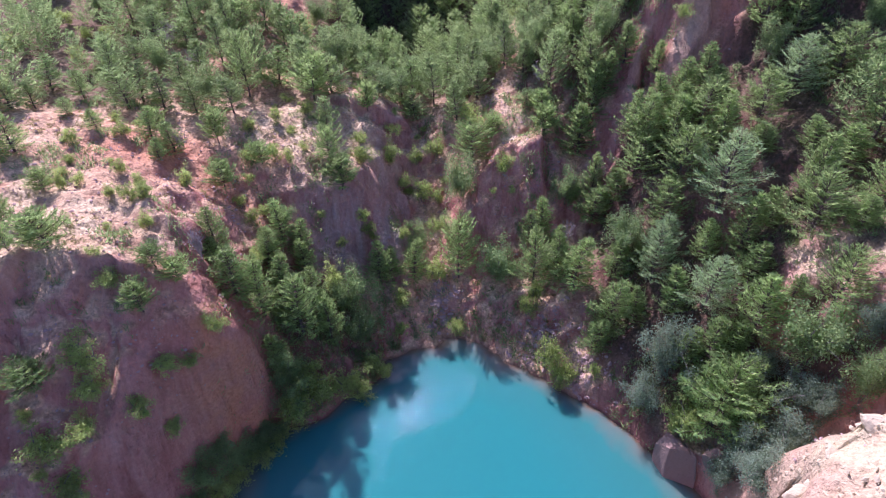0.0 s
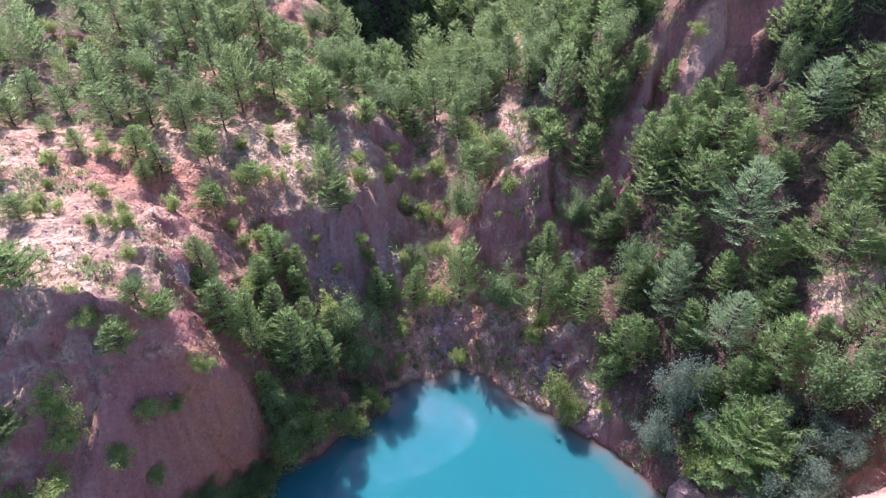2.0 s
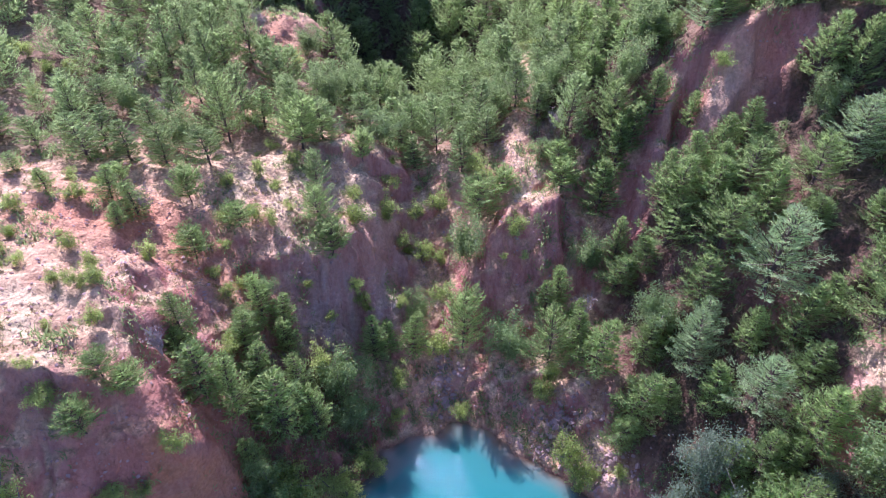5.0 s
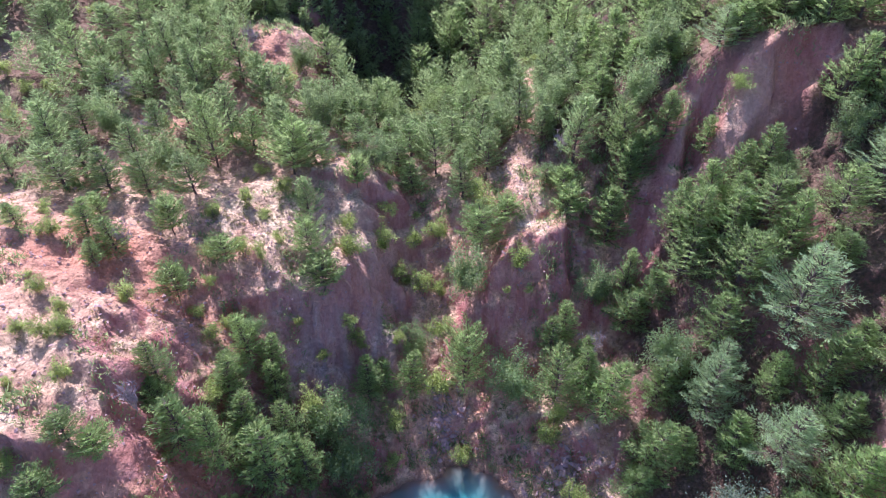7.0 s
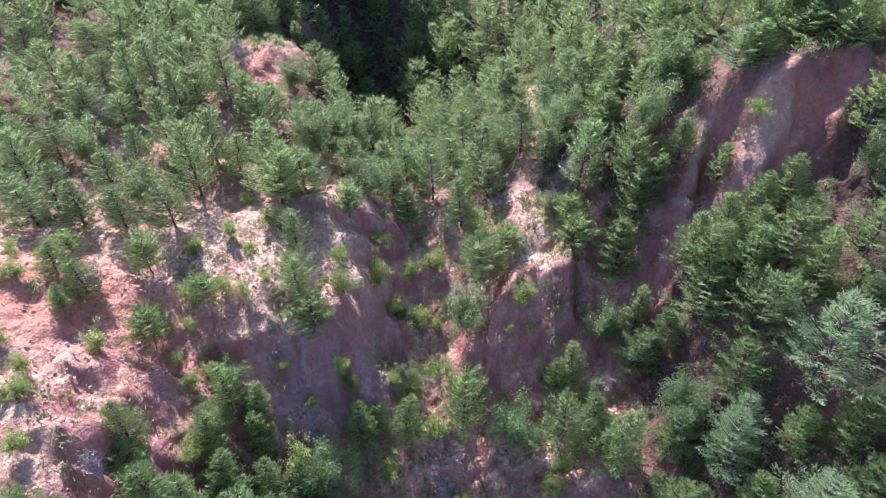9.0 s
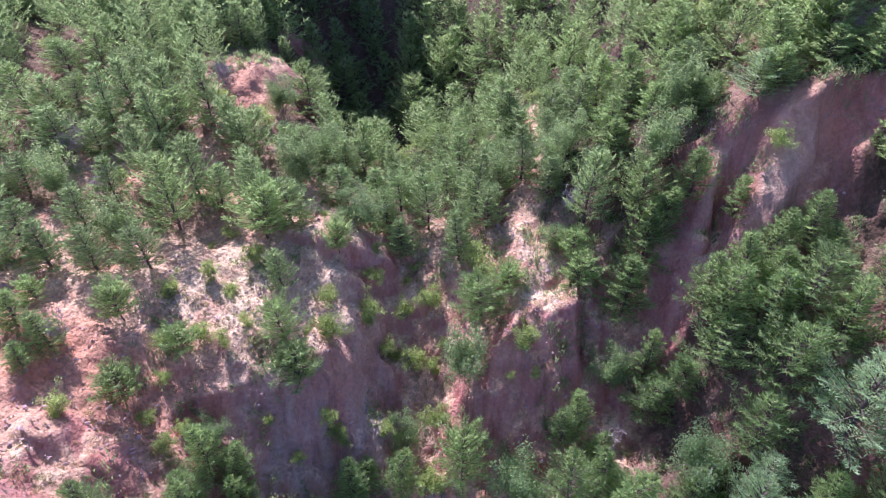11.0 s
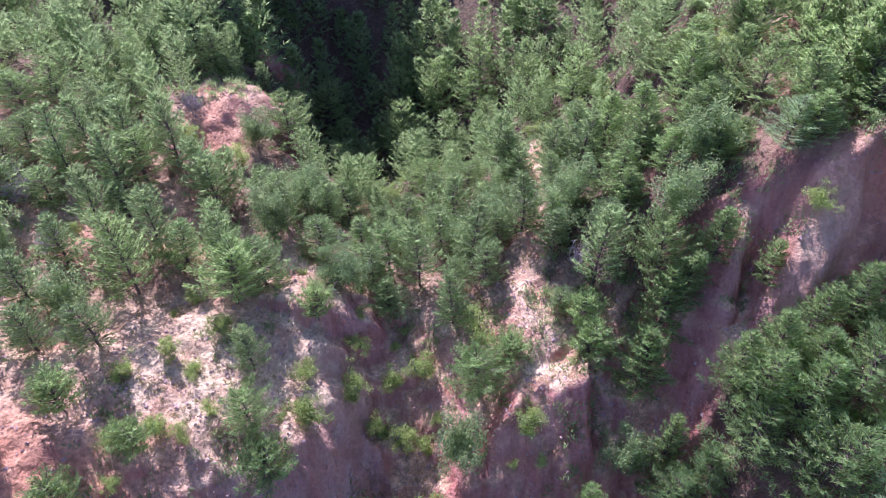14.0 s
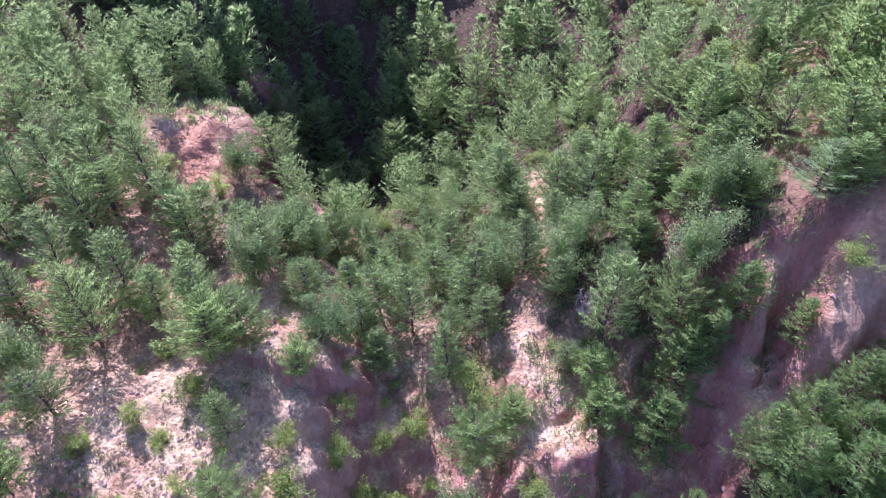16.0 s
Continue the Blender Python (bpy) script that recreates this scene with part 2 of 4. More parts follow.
section(58.7, (-30, 18.5), (-15.2, 15.9), (-7.7, 15.1), (-4.8, 12.8), (-2.5, 11.8), (1.8, 12.9), (7, 15.3), (13.5, 16.5), (20.8, 22.7), (26.6, 27.2))
section(60.5, (-30, 18.4), (-15, 16.1), (-7.7, 15.2), (-5, 13.6), (-2.5, 12.7), (2, 13.6), (7, 15.4), (13.5, 18), (20.4, 24.2), (27, 28.2))
section(66, (-32, 18.9), (-19, 17.1), (-8, 14.6), (-5, 13.4), (-2.5, 12.9), (2, 13.4), (6.8, 16.5), (13, 20), (19, 24), (27, 28.5))
section(75, (-34, 20), (-20, 18.0), (-10, 13.6), (-6, 11.4), (-4, 11), (2, 12.8), (8.4, 17.2), (15, 19.5), (21, 26), (30, 31))
section(82, (-34, 21), (-20.5, 19.6), (-15, 16.6), (-9, 9.4), (-6, 8.8), (2, 10.5), (9, 15), (16, 20.5), (23, 28), (32, 33))
section(85.5, (-35, 21.5), (-19.6, 19.0), (-14.8, 17.0), (-10.6, 7.4), (-5.5, 7), (2, 9), (9, 14), (16.5, 20), (24, 29), (33, 34.5))
section(89, (-36, 21.6), (-19.8, 18.6), (-16, 14), (-11.5, 6.0), (-5, 5.8), (2, 8), (9, 13), (17, 20), (25, 30), (34, 36))
section(95, (-37, 22), (-18.4, 17.8), (-15, 11), (-10, 6.0), (-4, 6.5), (3, 11), (10, 17), (17, 21.5), (25, 30.5), (35, 37))
section(101, (-38, 23), (-24, 20), (-15, 13.5), (-10, 9.5), (-3, 10.5), (4, 15), (11, 20), (18, 24), (26, 31), (36, 38))
section(107, (-42, 24), (-29, 24), (-18, 20.5), (-10, 15), (-3, 14.5), (5, 19), (12, 23), (20, 26), (28, 33), (38, 39))
# left heights from here on are an added, unseen hill that shades the ravine
section(114, (-48, 27), (-33, 40), (-21, 39), (-12, 30), (-3, 19), (5, 21), (12, 24), (20, 27), (28, 33), (38, 39))
section(122, (-50, 32), (-34, 46), (-22, 46), (-13, 39), (-3, 25), (6, 24), (13, 27), (21, 30), (29, 35), (39, 40))
section(150, (-52, 40), (-34, 54), (-18, 56), (-8, 52), (2, 44), (9, 39), (16, 38), (24, 39), (32, 42), (42, 46))
section(420, (-60, 78), (-40, 80), (-24, 80), (-12, 80), (0, 78), (9, 76), (18, 75), (28, 75), (38, 75), (50, 75))


def smooth_curve(xs, ys, q):
    """Monotone cubic through (xs, ys) along axis 0, at the places q."""
    xs, ys = np.asarray(xs, float), np.asarray(ys, float)
    tail = (-1,) + (1,) * (ys.ndim - 1)
    h = np.diff(xs).reshape(tail)
    d = np.diff(ys, axis=0) / h
    m = np.zeros_like(ys)
    same = d[:-1] * d[1:] > 0
    m[1:-1] = np.where(same, 2 * d[:-1] * d[1:] / np.where(same, d[:-1] + d[1:], 1), 0)
    m[0], m[-1] = d[0], d[-1]
    k = np.clip(np.searchsorted(xs, q) - 1, 0, len(h) - 1)
    s = (q - xs[k]).reshape(tail) / h[k]
    return ys[k] * (1 + 2 * s) * (1 - s) ** 2 + ys[k + 1] * s**2 * (3 - 2 * s) + h[k] * (m[k] * s * (1 - s) ** 2 - m[k + 1] * s**2 * (1 - s))


LATTICE = np.random.RandomState(7).rand(65536)


def value_noise(x, y, z=0.0):
    """Smooth noise from -1 to 1 at arrays of places."""
    x, y, z = np.broadcast_arrays(x, y, z)
    i, j, k = (np.floor(v).astype(np.int64) for v in (x, y, z))
    u, v, w = (a - np.floor(a) for a in (x, y, z))
    u, v, w = (a * a * (3 - 2 * a) for a in (u, v, w))

    def corner(a, b, c):
        return LATTICE[((i + a) * 7349 + (j + b) * 9151 + (k + c) * 3571) % 65536]

    low = (corner(0, 0, 0) * (1 - u) + corner(1, 0, 0) * u) * (1 - v) + (corner(0, 1, 0) * (1 - u) + corner(1, 1, 0) * u) * v
    top = (corner(0, 0, 1) * (1 - u) + corner(1, 0, 1) * u) * (1 - v) + (corner(0, 1, 1) * (1 - u) + corner(1, 1, 1) * u) * v
    return 2 * (low * (1 - w) + top * w) - 1


def fractal(x, y, z=0.0, octaves=4):
    return sum(value_noise(x * 2.03**n + 17 * n, y * 2.03**n - 9 * n, z * 2.03**n) * 0.5**n for n in range(octaves))


def spread(inner, outer, step, growth):
    """Places spaced by step within inner, then wider and wider out to outer."""
    mid = np.arange(inner[0], inner[1] + step / 2, step)
    low, high = [mid[0]], [mid[-1]]
    gap = step
    while low[-1] > outer[0]:
        gap *= growth
        low.append(low[-1] - gap)
    gap = step
    while high[-1] < outer[1]:
        gap *= growth
        high.append(high[-1] + gap)
    return np.r_[low[:0:-1], mid, high[1:]]


GX = spread((-34, 34), (-900, 900), 0.27, 1.09)
GY = spread((14, 88), (-700, 1500), 0.27, 1.08)
ys = np.array([s[0] for s in SECTIONS], float)
node_x = smooth_curve(ys, [[n[0] for n in s[1]] for s in SECTIONS], GY.clip(-75, 420))
node_z = smooth_curve(ys, [[n[1] for n in s[1]] for s in SECTIONS], GY.clip(-75, 420))
BASE = np.array([smooth_curve(a, b, GX.clip(-80, 80)) for a, b in zip(node_x, node_z)])
MX, MY = np.meshgrid(GX, GY)


def scarp(height, back, *edge):
    """A raised lip along an edge, listed from left to right: it drops towards the pond and dies away behind."""
    best, lift = np.full(MX.shape, 1e9), np.zeros(MX.shape)
    for n, ((x0, y0), (x1, y1)) in enumerate(zip(edge, edge[1:])):
        ux, uy = x1 - x0, y1 - y0
        long = math.hypot(ux, uy)
        s = np.clip(((MX - x0) * ux + (MY - y0) * uy) / long**2, 0, 1)
        far = np.hypot(MX - x0 - s * ux, MY - y0 - s * uy)
        side = np.sign((MY - y0) * ux - (MX - x0) * uy)
        along = (n + s) / (len(edge) - 1)
        d = far * side + 0.35 * value_noise(MX / 1.3, MY / 1.3)
        ramp = np.clip((d + 0.7) / 0.8, 0, 1)
        rise = height * ramp * ramp * (3 - 2 * ramp) * np.exp(-np.maximum(d, 0) / back) * np.clip(4 * along * (1 - along), 0, 1) ** 0.5
        lift, best = np.where(far < best, rise, lift), np.minimum(best, far)
    return lift


def groove(depth, width, *line):
    """A gully washed into a face along a line, deepest in its middle."""
    cut = np.zeros(MX.shape)
    for n, ((x0, y0), (x1, y1)) in enumerate(zip(line, line[1:])):
        ux, uy = x1 - x0, y1 - y0
        s = np.clip(((MX - x0) * ux + (MY - y0) * uy) / (ux * ux + uy * uy), 0, 1)
        far = np.hypot(MX - x0 - s * ux, MY - y0 - s * uy) + 0.25 * value_noise(MX / 0.9, MY / 0.9)
        along = (n + s) / (len(line) - 1)
        cut = np.maximum(cut, depth * np.exp(-((far / width) ** 2)) * np.clip(5 * along * (1 - along) + 0.1, 0, 1))
    return cut


# the wedge: a sloping front, a sharp drop on its right, a gentle shoulder on its left
front = 9.2 + 1.15 * (MY - 48.2) + 0.22 * value_noise(MX / 0.8, MY / 2.5) - 0.5 * np.exp(-(((MX - 7.3 - 0.15 * (MY - 50)) / 0.55) ** 2))
right_edge, left_edge = 9.9 - 0.06 * (52.9 - MY) + 0.2 * value_noise(MY / 0.9, MX / 3), np.interp(MY, (44, 46, 48.5, 50.5, 53), (3.2, 3.2, 3.5, 4.0, 6.0))
off = 3.4 * np.maximum(0, MX - right_edge) + 1.7 * np.maximum(0, left_edge - MX) + 1.5 * np.maximum(0, 45.6 - MY)
wedge_top = 14.3 + 0.25 * (MX - 6.8) - 0.35 * np.maximum(0, MY - 54)
BASE = np.maximum(BASE, np.minimum(front, wedge_top) - off)
BASE = BASE - groove(1.3, 0.9, (22.6, 61), (21.4, 57.6), (18.6, 54.2)) - groove(1.3, 0.7, (27.2, 56.2), (26.2, 55.2), (25.4, 53.0))
BASE = BASE - groove(0.9, 0.7, (-12.5, 47.2), (-10.2, 44), (-7.6, 41)) - groove(0.8, 0.6, (-10.5, 47.6), (-9, 46.1), (-7.4, 45), (-6.4, 43.6)) - groove(1.0, 0.6, (-8.6, 47.6), (-6.6, 45.2), (-4.8, 43.2)) - groove(0.8, 0.7, (-16.4, 46.4), (-14.5, 43.4), (-12.6, 40.6))
BASE = BASE - groove(0.4, 0.4, (6.6, 52.0), (6.4, 49.8), (6.2, 47.2)) - groove(1.0, 0.6, (-5.6, 52.4), (-4.4, 50.4), (-2.8, 48.0)) - groove(0.8, 0.8, (-25, 38.5), (-21, 37.8), (-17.5, 38.6))
BASE = BASE + 1.3 * np.exp(-(((MX - 0.9 - 0.28 * (MY - 47)) / 1.0) ** 2) - ((MY - 47.5) / 3.2) ** 2)
BASE = np.minimum(BASE, 20.0 - 0.71 * np.maximum(0, MX + 25.2) - 0.85 * np.maximum(0, 29.8 - MY) + 3.5 * np.maximum(0, MY - 29.8) + 1.5 * np.maximum(0, MX + 22) + 3 * np.maximum(0, -27.5 - MX))
BASE = BASE + 0.75 * np.exp(-(((MX + 0.3) / 0.9) ** 2) - ((MY - 38.6) / 1.3) ** 2)
BASE = BASE + scarp(0.45, 3.0, (-26, 33.6), (-22, 34.7), (-20, 35.3), (-18.2, 36.8))
BASE = BASE + scarp(0.5, 2.5, (-26, 40.6), (-21.2, 40.5), (-19.5, 40.4), (-17.4, 41.2))
BASE = BASE + scarp(0.2, 3.0, (-20.5, 47.3), (-17, 47.4), (-14.2, 46.9), (-11.6, 46.3), (-8.3, 45.9))
BASE = BASE + scarp(1.3, 2.5, (-12, 59.2), (-7.7, 58.1), (-3.6, 59.3))
BASE = BASE + scarp(0.8, 4.0, (16.8, 57.6), (19.9, 61.0), (21.8, 60.2), (25.3, 58.7), (32, 59.6))
BASE = BASE + scarp(1.1, 4.0, (23.4, 59.4), (24.6, 58.3), (27.0, 57.9), (30.5, 57.2), (36, 58))
BASE = BASE + 0.8 * np.exp(-(((MX - 18.9 - 0.42 * (MY - 57)) / 0.8) ** 2) - ((MY - 57.4) / 2.6) ** 2)
# the scar's two bare faces: a broad tongue with a sharp right edge, and a red band behind it
tongue = 20.2 + 1.15 * (MY - 53.7) + 0.72 * (MX - 23) + 0.15 * value_noise(MX / 0.9, MY / 2.2)
edge = 23.2 + 0.52 * (MY - 53.7) + 0.25 * value_noise(MY / 1.2, 3 + MX / 4)
within = np.clip((edge - MX) / 0.35, 0, 1) * np.clip((MX - edge + 3.6) / 1.0, 0, 1) * np.clip((MY - 53.3) / 0.8, 0, 1) * np.clip((58.6 - MY) / 0.5, 0, 1)
BASE = BASE * (1 - within) + tongue * within
band = 25.0 + 1.2 * (MY - 56.7) + 0.6 * (MX - 27.5) + 0.18 * value_noise(MX / 0.8, MY / 2.0)
within = np.clip((MX - edge) / 0.4, 0, 1) * np.clip((30.4 - MX) / 0.8, 0, 1) * np.clip((MY - 56.1 - 0.35 * (MX - 27)) / 0.6, 0, 1) * np.clip((59.0 - MY) / 0.5, 0, 1)
BASE = BASE * (1 - within) + band * within
dzy, dzx = np.gradient(BASE, GY, GX)
STEEP = np.clip(np.hypot(dzx, dzy) / 1.2, 0, 1.6)
dry = np.clip((BASE - 0.3) / 1.5, 0, 1)
# gullies wander down the faces; the flats are bumpy
calm = 1 - 0.7 * np.exp(-(((MX - 6.8) / 3.6) ** 4) - ((MY - 49.5) / 4.0) ** 4) - 0.62 * np.exp(-(((MX - 24) / 6.5) ** 4) - ((MY - 56.8) / 3.5) ** 4)
HEIGHT = BASE + dry * (0.55 * calm * fractal(MX / 6, MY / 6) + calm * (0.28 + 0.7 * STEEP) * (0.5 - np.abs(fractal(MX / 2.6 + 3, MY / 2.6, 0, 3))) + 0.12 * fractal(MX / 0.9, MY / 0.9, 0, 2) + 0.10 * (0.4 - np.abs(fractal(MX / 1.1 + 70, MY / 1.1, 0, 2))))

# the pond's edge is ragged
HEIGHT += 0.30 * np.exp(-((BASE / 1.3) ** 2)) * fractal(MX / 2.2 + 5, MY / 2.2, 0, 3)


def ground(x, y):
    """The ground's height at (x, y)."""
    i = np.clip(np.searchsorted(GX, x) - 1, 0, len(GX) - 2)
    j = np.clip(np.searchsorted(GY, y) - 1, 0, len(GY) - 2)
    u, v = (x - GX[i]) / (GX[i + 1] - GX[i]), (y - GY[j]) / (GY[j + 1] - GY[j])
    return (HEIGHT[j, i] * (1 - u) + HEIGHT[j, i + 1] * u) * (1 - v) + (HEIGHT[j + 1, i] * (1 - u) + HEIGHT[j + 1, i + 1] * u) * v

# ---- end of landform ----

# ---- the ground and the pond ----
def sheet(name, verts, faces, material, layers=()):
    me = bpy.data.meshes.new(name)
    me.from_pydata(verts, [], faces)
    for key, values in layers:
        me.attributes.new(key, "FLOAT", "POINT").data.foreach_set("value", np.asarray(values, np.float32).ravel())
    me.materials.append(material)
    me.polygons.foreach_set("use_smooth", np.ones(len(me.polygons), bool))
    return new(name, me)


def grid_faces(rows, columns):
    at = np.arange(rows * columns).reshape(rows, columns)
    return np.stack([at[:-1, :-1], at[:-1, 1:], at[1:, 1:], at[1:, :-1]], -1).reshape(-1, 4)


def blob(x, y, rx, ry, turn=0.0):
    """A soft patch on the plan."""
    c, s = math.cos(radians(turn)), math.sin(radians(turn))
    u, v = (MX - x) * c + (MY - y) * s, (MY - y) * c - (MX - x) * s
    return np.exp(-((u / rx) ** 2) - (v / ry) ** 2)


def woodland(x, y):
    """How thickly trees stand at (x, y), 0 to 1."""
    upper = np.clip((y - 58 + 0.10 * np.abs(x + 6)) / 5, 0, 1) * (0.50 + 0.45 * np.clip((x + 6) / 8, 0, 1))
    upper = np.maximum(upper, 0.6 * np.clip((y - 50) / 4, 0, 1) * np.clip((-x - 28) / 4, 0, 1))
    edge = 11.5 + 0.25 * np.abs(y - 40)
    right = (0.75 + 0.2 * np.clip((y - 58) / 6, 0, 1)) * np.clip((x - edge) / 3, 0, 1) * np.clip((y - 24) / 4, 0, 1)
    scar = np.exp(-(((x - 20.5) / 4.0) ** 2) - ((y - 57) / 4.0) ** 2)
    s = np.clip(((x - 13.2) * 6.8 + (y - 50) * 8.5) / (6.8**2 + 8.5**2), 0, 1)
    chute = np.exp(-((np.hypot(x - 13.2 - 6.8 * s, y - 50 - 8.5 * s) / 2.6) ** 4))
    wedge = np.exp(-(((x - 6.5) / 4.5) ** 4) - ((y - 50.5) / 5.0) ** 4)
    track = np.clip(((x - 25.5) * 3.2 + (y - 31.4) * 3.4) / (3.2**2 + 3.4**2), 0, 1)
    track = np.exp(-((np.hypot(x - 25.5 - 3.2 * track, y - 31.4 - 3.4 * track) / 1.3) ** 4))
    scar = np.maximum.reduce([scar, chute, track, wedge, np.exp(-(((x - 30) / 2.0) ** 4) - ((y - 30) / 1.8) ** 4), np.exp(-(((x - 22.3) / 4.3) ** 4) - ((y - 56.8) / 3.2) ** 4), np.exp(-(((x - 27.5) / 2.8) ** 4) - ((y - 57.7) / 1.5) ** 4)])
    for cx, cy, rx, ry in ((-19.9, 81.0, 3.3, 5.4), (-15.6, 88.0, 2.0, 3.6), (-26.5, 64.5, 2.4, 2.0), (-19.6, 66.2, 1.5, 2.4), (6.6, 59, 1.3, 3.6), (8.2, 67, 1.2, 5.0), (9.2, 74.5, 1.2, 3.0), (-10.5, 63, 1.6, 2.0), (-17.0, 98.0, 2.4, 3.0)):
        scar = np.maximum(scar, np.exp(-(((x - cx) / rx) ** 4) - ((y - cy) / ry) ** 4))
    left_dell = np.exp(-(((x + 11) / 4.0) ** 2) - ((y - 37.5) / 4.0) ** 2)
    far = np.clip((y - 84) / 5, 0, 1)
    return np.clip(np.maximum.reduce([upper, right, left_dell, far]) * (1 - 1.2 * scar), 0, 1)


slope_y, slope_x = np.gradient(HEIGHT, GY, GX)
rust = np.clip(0.9 * blob(-20, 46, 7, 3.2, -20) + 0.8 * blob(-27, 44, 4, 4) + 0.95 * blob(-15.8, 29, 2.6, 3.2) + 0.4 * blob(-17, 26, 3, 3) + 0.9 * blob(-19.5, 78, 2.5, 6) + 0.7 * blob(26, 57, 2.5, 4) + 0.5 * blob(-22, 63, 6, 4) + 0.5 * blob(22, 77, 2, 3) + 0.4 * blob(6.8, 49.2, 2.4, 3.0), 0, 1)
slate = np.clip(0.75 * blob(-5.0, 48.5, 2.0, 4.0) + 0.9 * blob(-10, 44.6, 3.4, 3.2) + 0.8 * blob(17, 97, 3, 3), 0, 1)
# litter with painted tree shade, following the woods and stronger up the valley
litter_shade = np.clip(1.35 * woodland(MX, MY), 0, 1) * np.clip(0.9 + 0.5 * fractal(MX / 5, MY / 5) + np.clip((MY - 80) / 8, 0, 0.5), 0, 1)
# pale soil and rock; scar and wedge-tip patches also paint sunlight into the colour
pale = np.clip(blob(26, 14, 8, 7) + 0.7 * blob(24.5, 19, 3.5, 2.5) + 0.45 * blob(-29, 33, 7, 6) + 0.6 * blob(12.4, 34.2, 1.1, 2.4, 20) + 0.75 * blob(-12, 54, 7, 4) + 0.7 * blob(7, 54.6, 1.6, 1.0) + 0.6 * blob(30, 33, 3, 4) + 0.5 * blob(23.4, 56.8, 1.6, 3.0, -35) + 0.5 * blob(20.2, 58.5, 0.5, 1.6, -30), 0, 1)
pale = pale * (HEIGHT > 0.5)
worn = 0.42 * np.clip(STEEP, 0, 1) * dry
terrain = sheet("ground", np.stack([MX + worn * fractal(MX / 1.4, MY / 1.4, HEIGHT / 5, 3), MY + worn * fractal(MX / 1.4 + 40, MY / 1.4, HEIGHT / 5, 3), HEIGHT], -1).reshape(-1, 3), grid_faces(*MX.shape), SOIL, (("rust", rust), ("slate", slate), ("litter_shade", litter_shade), ("pale", pale)))
tagged(terrain, "eroded pink and red quarry soil with gullies and bare faces", "ground", kind="structure")

wx, wy = np.meshgrid(np.arange(-34, 30.1, 0.5), np.arange(-66, 44.1, 0.5))
pond = sheet("water", np.stack([wx, wy, 0 * wx], -1).reshape(-1, 3), grid_faces(*wx.shape), WATER, (("depth", np.clip(-ground(wx, wy), -1, 9)),))
tagged(pond, "turquoise quarry pond with small glittering ripples", "water", kind="structure")


# ---- plants ----
def blades(at, way, length, width, rng):
    """Slim pointed sprays: one triangle each, from the points at along the ways."""
    n = len(at)
    way = way / np.linalg.norm(way, axis=1, keepdims=True)
    side = np.cross(way, rng.normal(size=(n, 3)))
    side /= np.linalg.norm(side, axis=1, keepdims=True)
    length, width = np.broadcast_to(length, n)[:, None], np.broadcast_to(width, n)[:, None]
    verts = np.stack([at - side * width / 2, at + side * width / 2, at + way * length], 1).reshape(-1, 3)
    return verts, np.arange(3 * n).reshape(n, 3)


def leaves(at, size, rng, upward=0.5):
    """Pointed leaves, turned every way."""
    n = len(at)
    up = rng.normal(size=(n, 3)) + (0, 0, upward)
    along = np.cross(up, rng.normal(size=(n, 3)))
    across = np.cross(up, along)
    along /= np.linalg.norm(along, axis=1, keepdims=True)
    across /= np.linalg.norm(across, axis=1, keepdims=True)
    size = np.broadcast_to(size, n)[:, None]
    verts = np.stack([at - along * size / 2 - across * size * 0.3, at - along * size / 2 + across * size * 0.3, at + along * size / 2], 1).reshape(-1, 3)
    return verts, np.arange(3 * n).reshape(n, 3)


def rods(starts, ends, r0, r1):
    """Tapered three-sided limbs."""
    n = len(starts)
    way = ends - starts
    side = np.cross(way, (0.31, 0.17, 0.93))
    side /= np.linalg.norm(side, axis=1, keepdims=True) + 1e-9
    other = np.cross(way, side)
    other /= np.linalg.norm(other, axis=1, keepdims=True) + 1e-9
    ring = [side * math.cos(a) + other * math.sin(a) for a in (0, 2.094, 4.189)]
    r0, r1 = np.broadcast_to(r0, n)[:, None], np.broadcast_to(r1, n)[:, None]
    verts = np.stack([starts + q * r0 for q in ring] + [ends + q * r1 for q in ring], 1).reshape(-1, 3)
    quads = np.array([[0, 1, 4, 3], [1, 2, 5, 4], [2, 0, 3, 5]])
    return verts, (np.arange(n)[:, None, None] * 6 + quads).reshape(-1, 4)


def joined(*pieces):
    verts, faces, n = [], [], 0
    for v, f in pieces:
        verts.append(v)
        faces += (f + n).tolist()
        n += len(v)
    return np.concatenate(verts), faces


def mesh(name, verts, faces, material):
    me = bpy.data.meshes.new(name)
    me.from_pydata(np.asarray(verts).tolist(), [], faces if isinstance(faces, list) else faces.tolist())
    me.materials.append(material)
    return me


def stem(points, radii, sides=7):
    """A tapered, bent trunk through the points."""
    points = np.asarray(points, float)
    turn = np.linspace(0, 2 * np.pi, sides, endpoint=False)
    ring = np.stack([np.cos(turn), np.sin(turn), 0 * turn], 1)
    verts = np.concatenate([p + ring * r for p, r in zip(points, radii)])
    faces = []
    for k in range(len(points) - 1):
        for s in range(sides):
            a, b = k * sides + s, k * sides + (s + 1) % sides
            faces.append([a, b, b + sides, a + sides])
    return verts, np.array(faces)


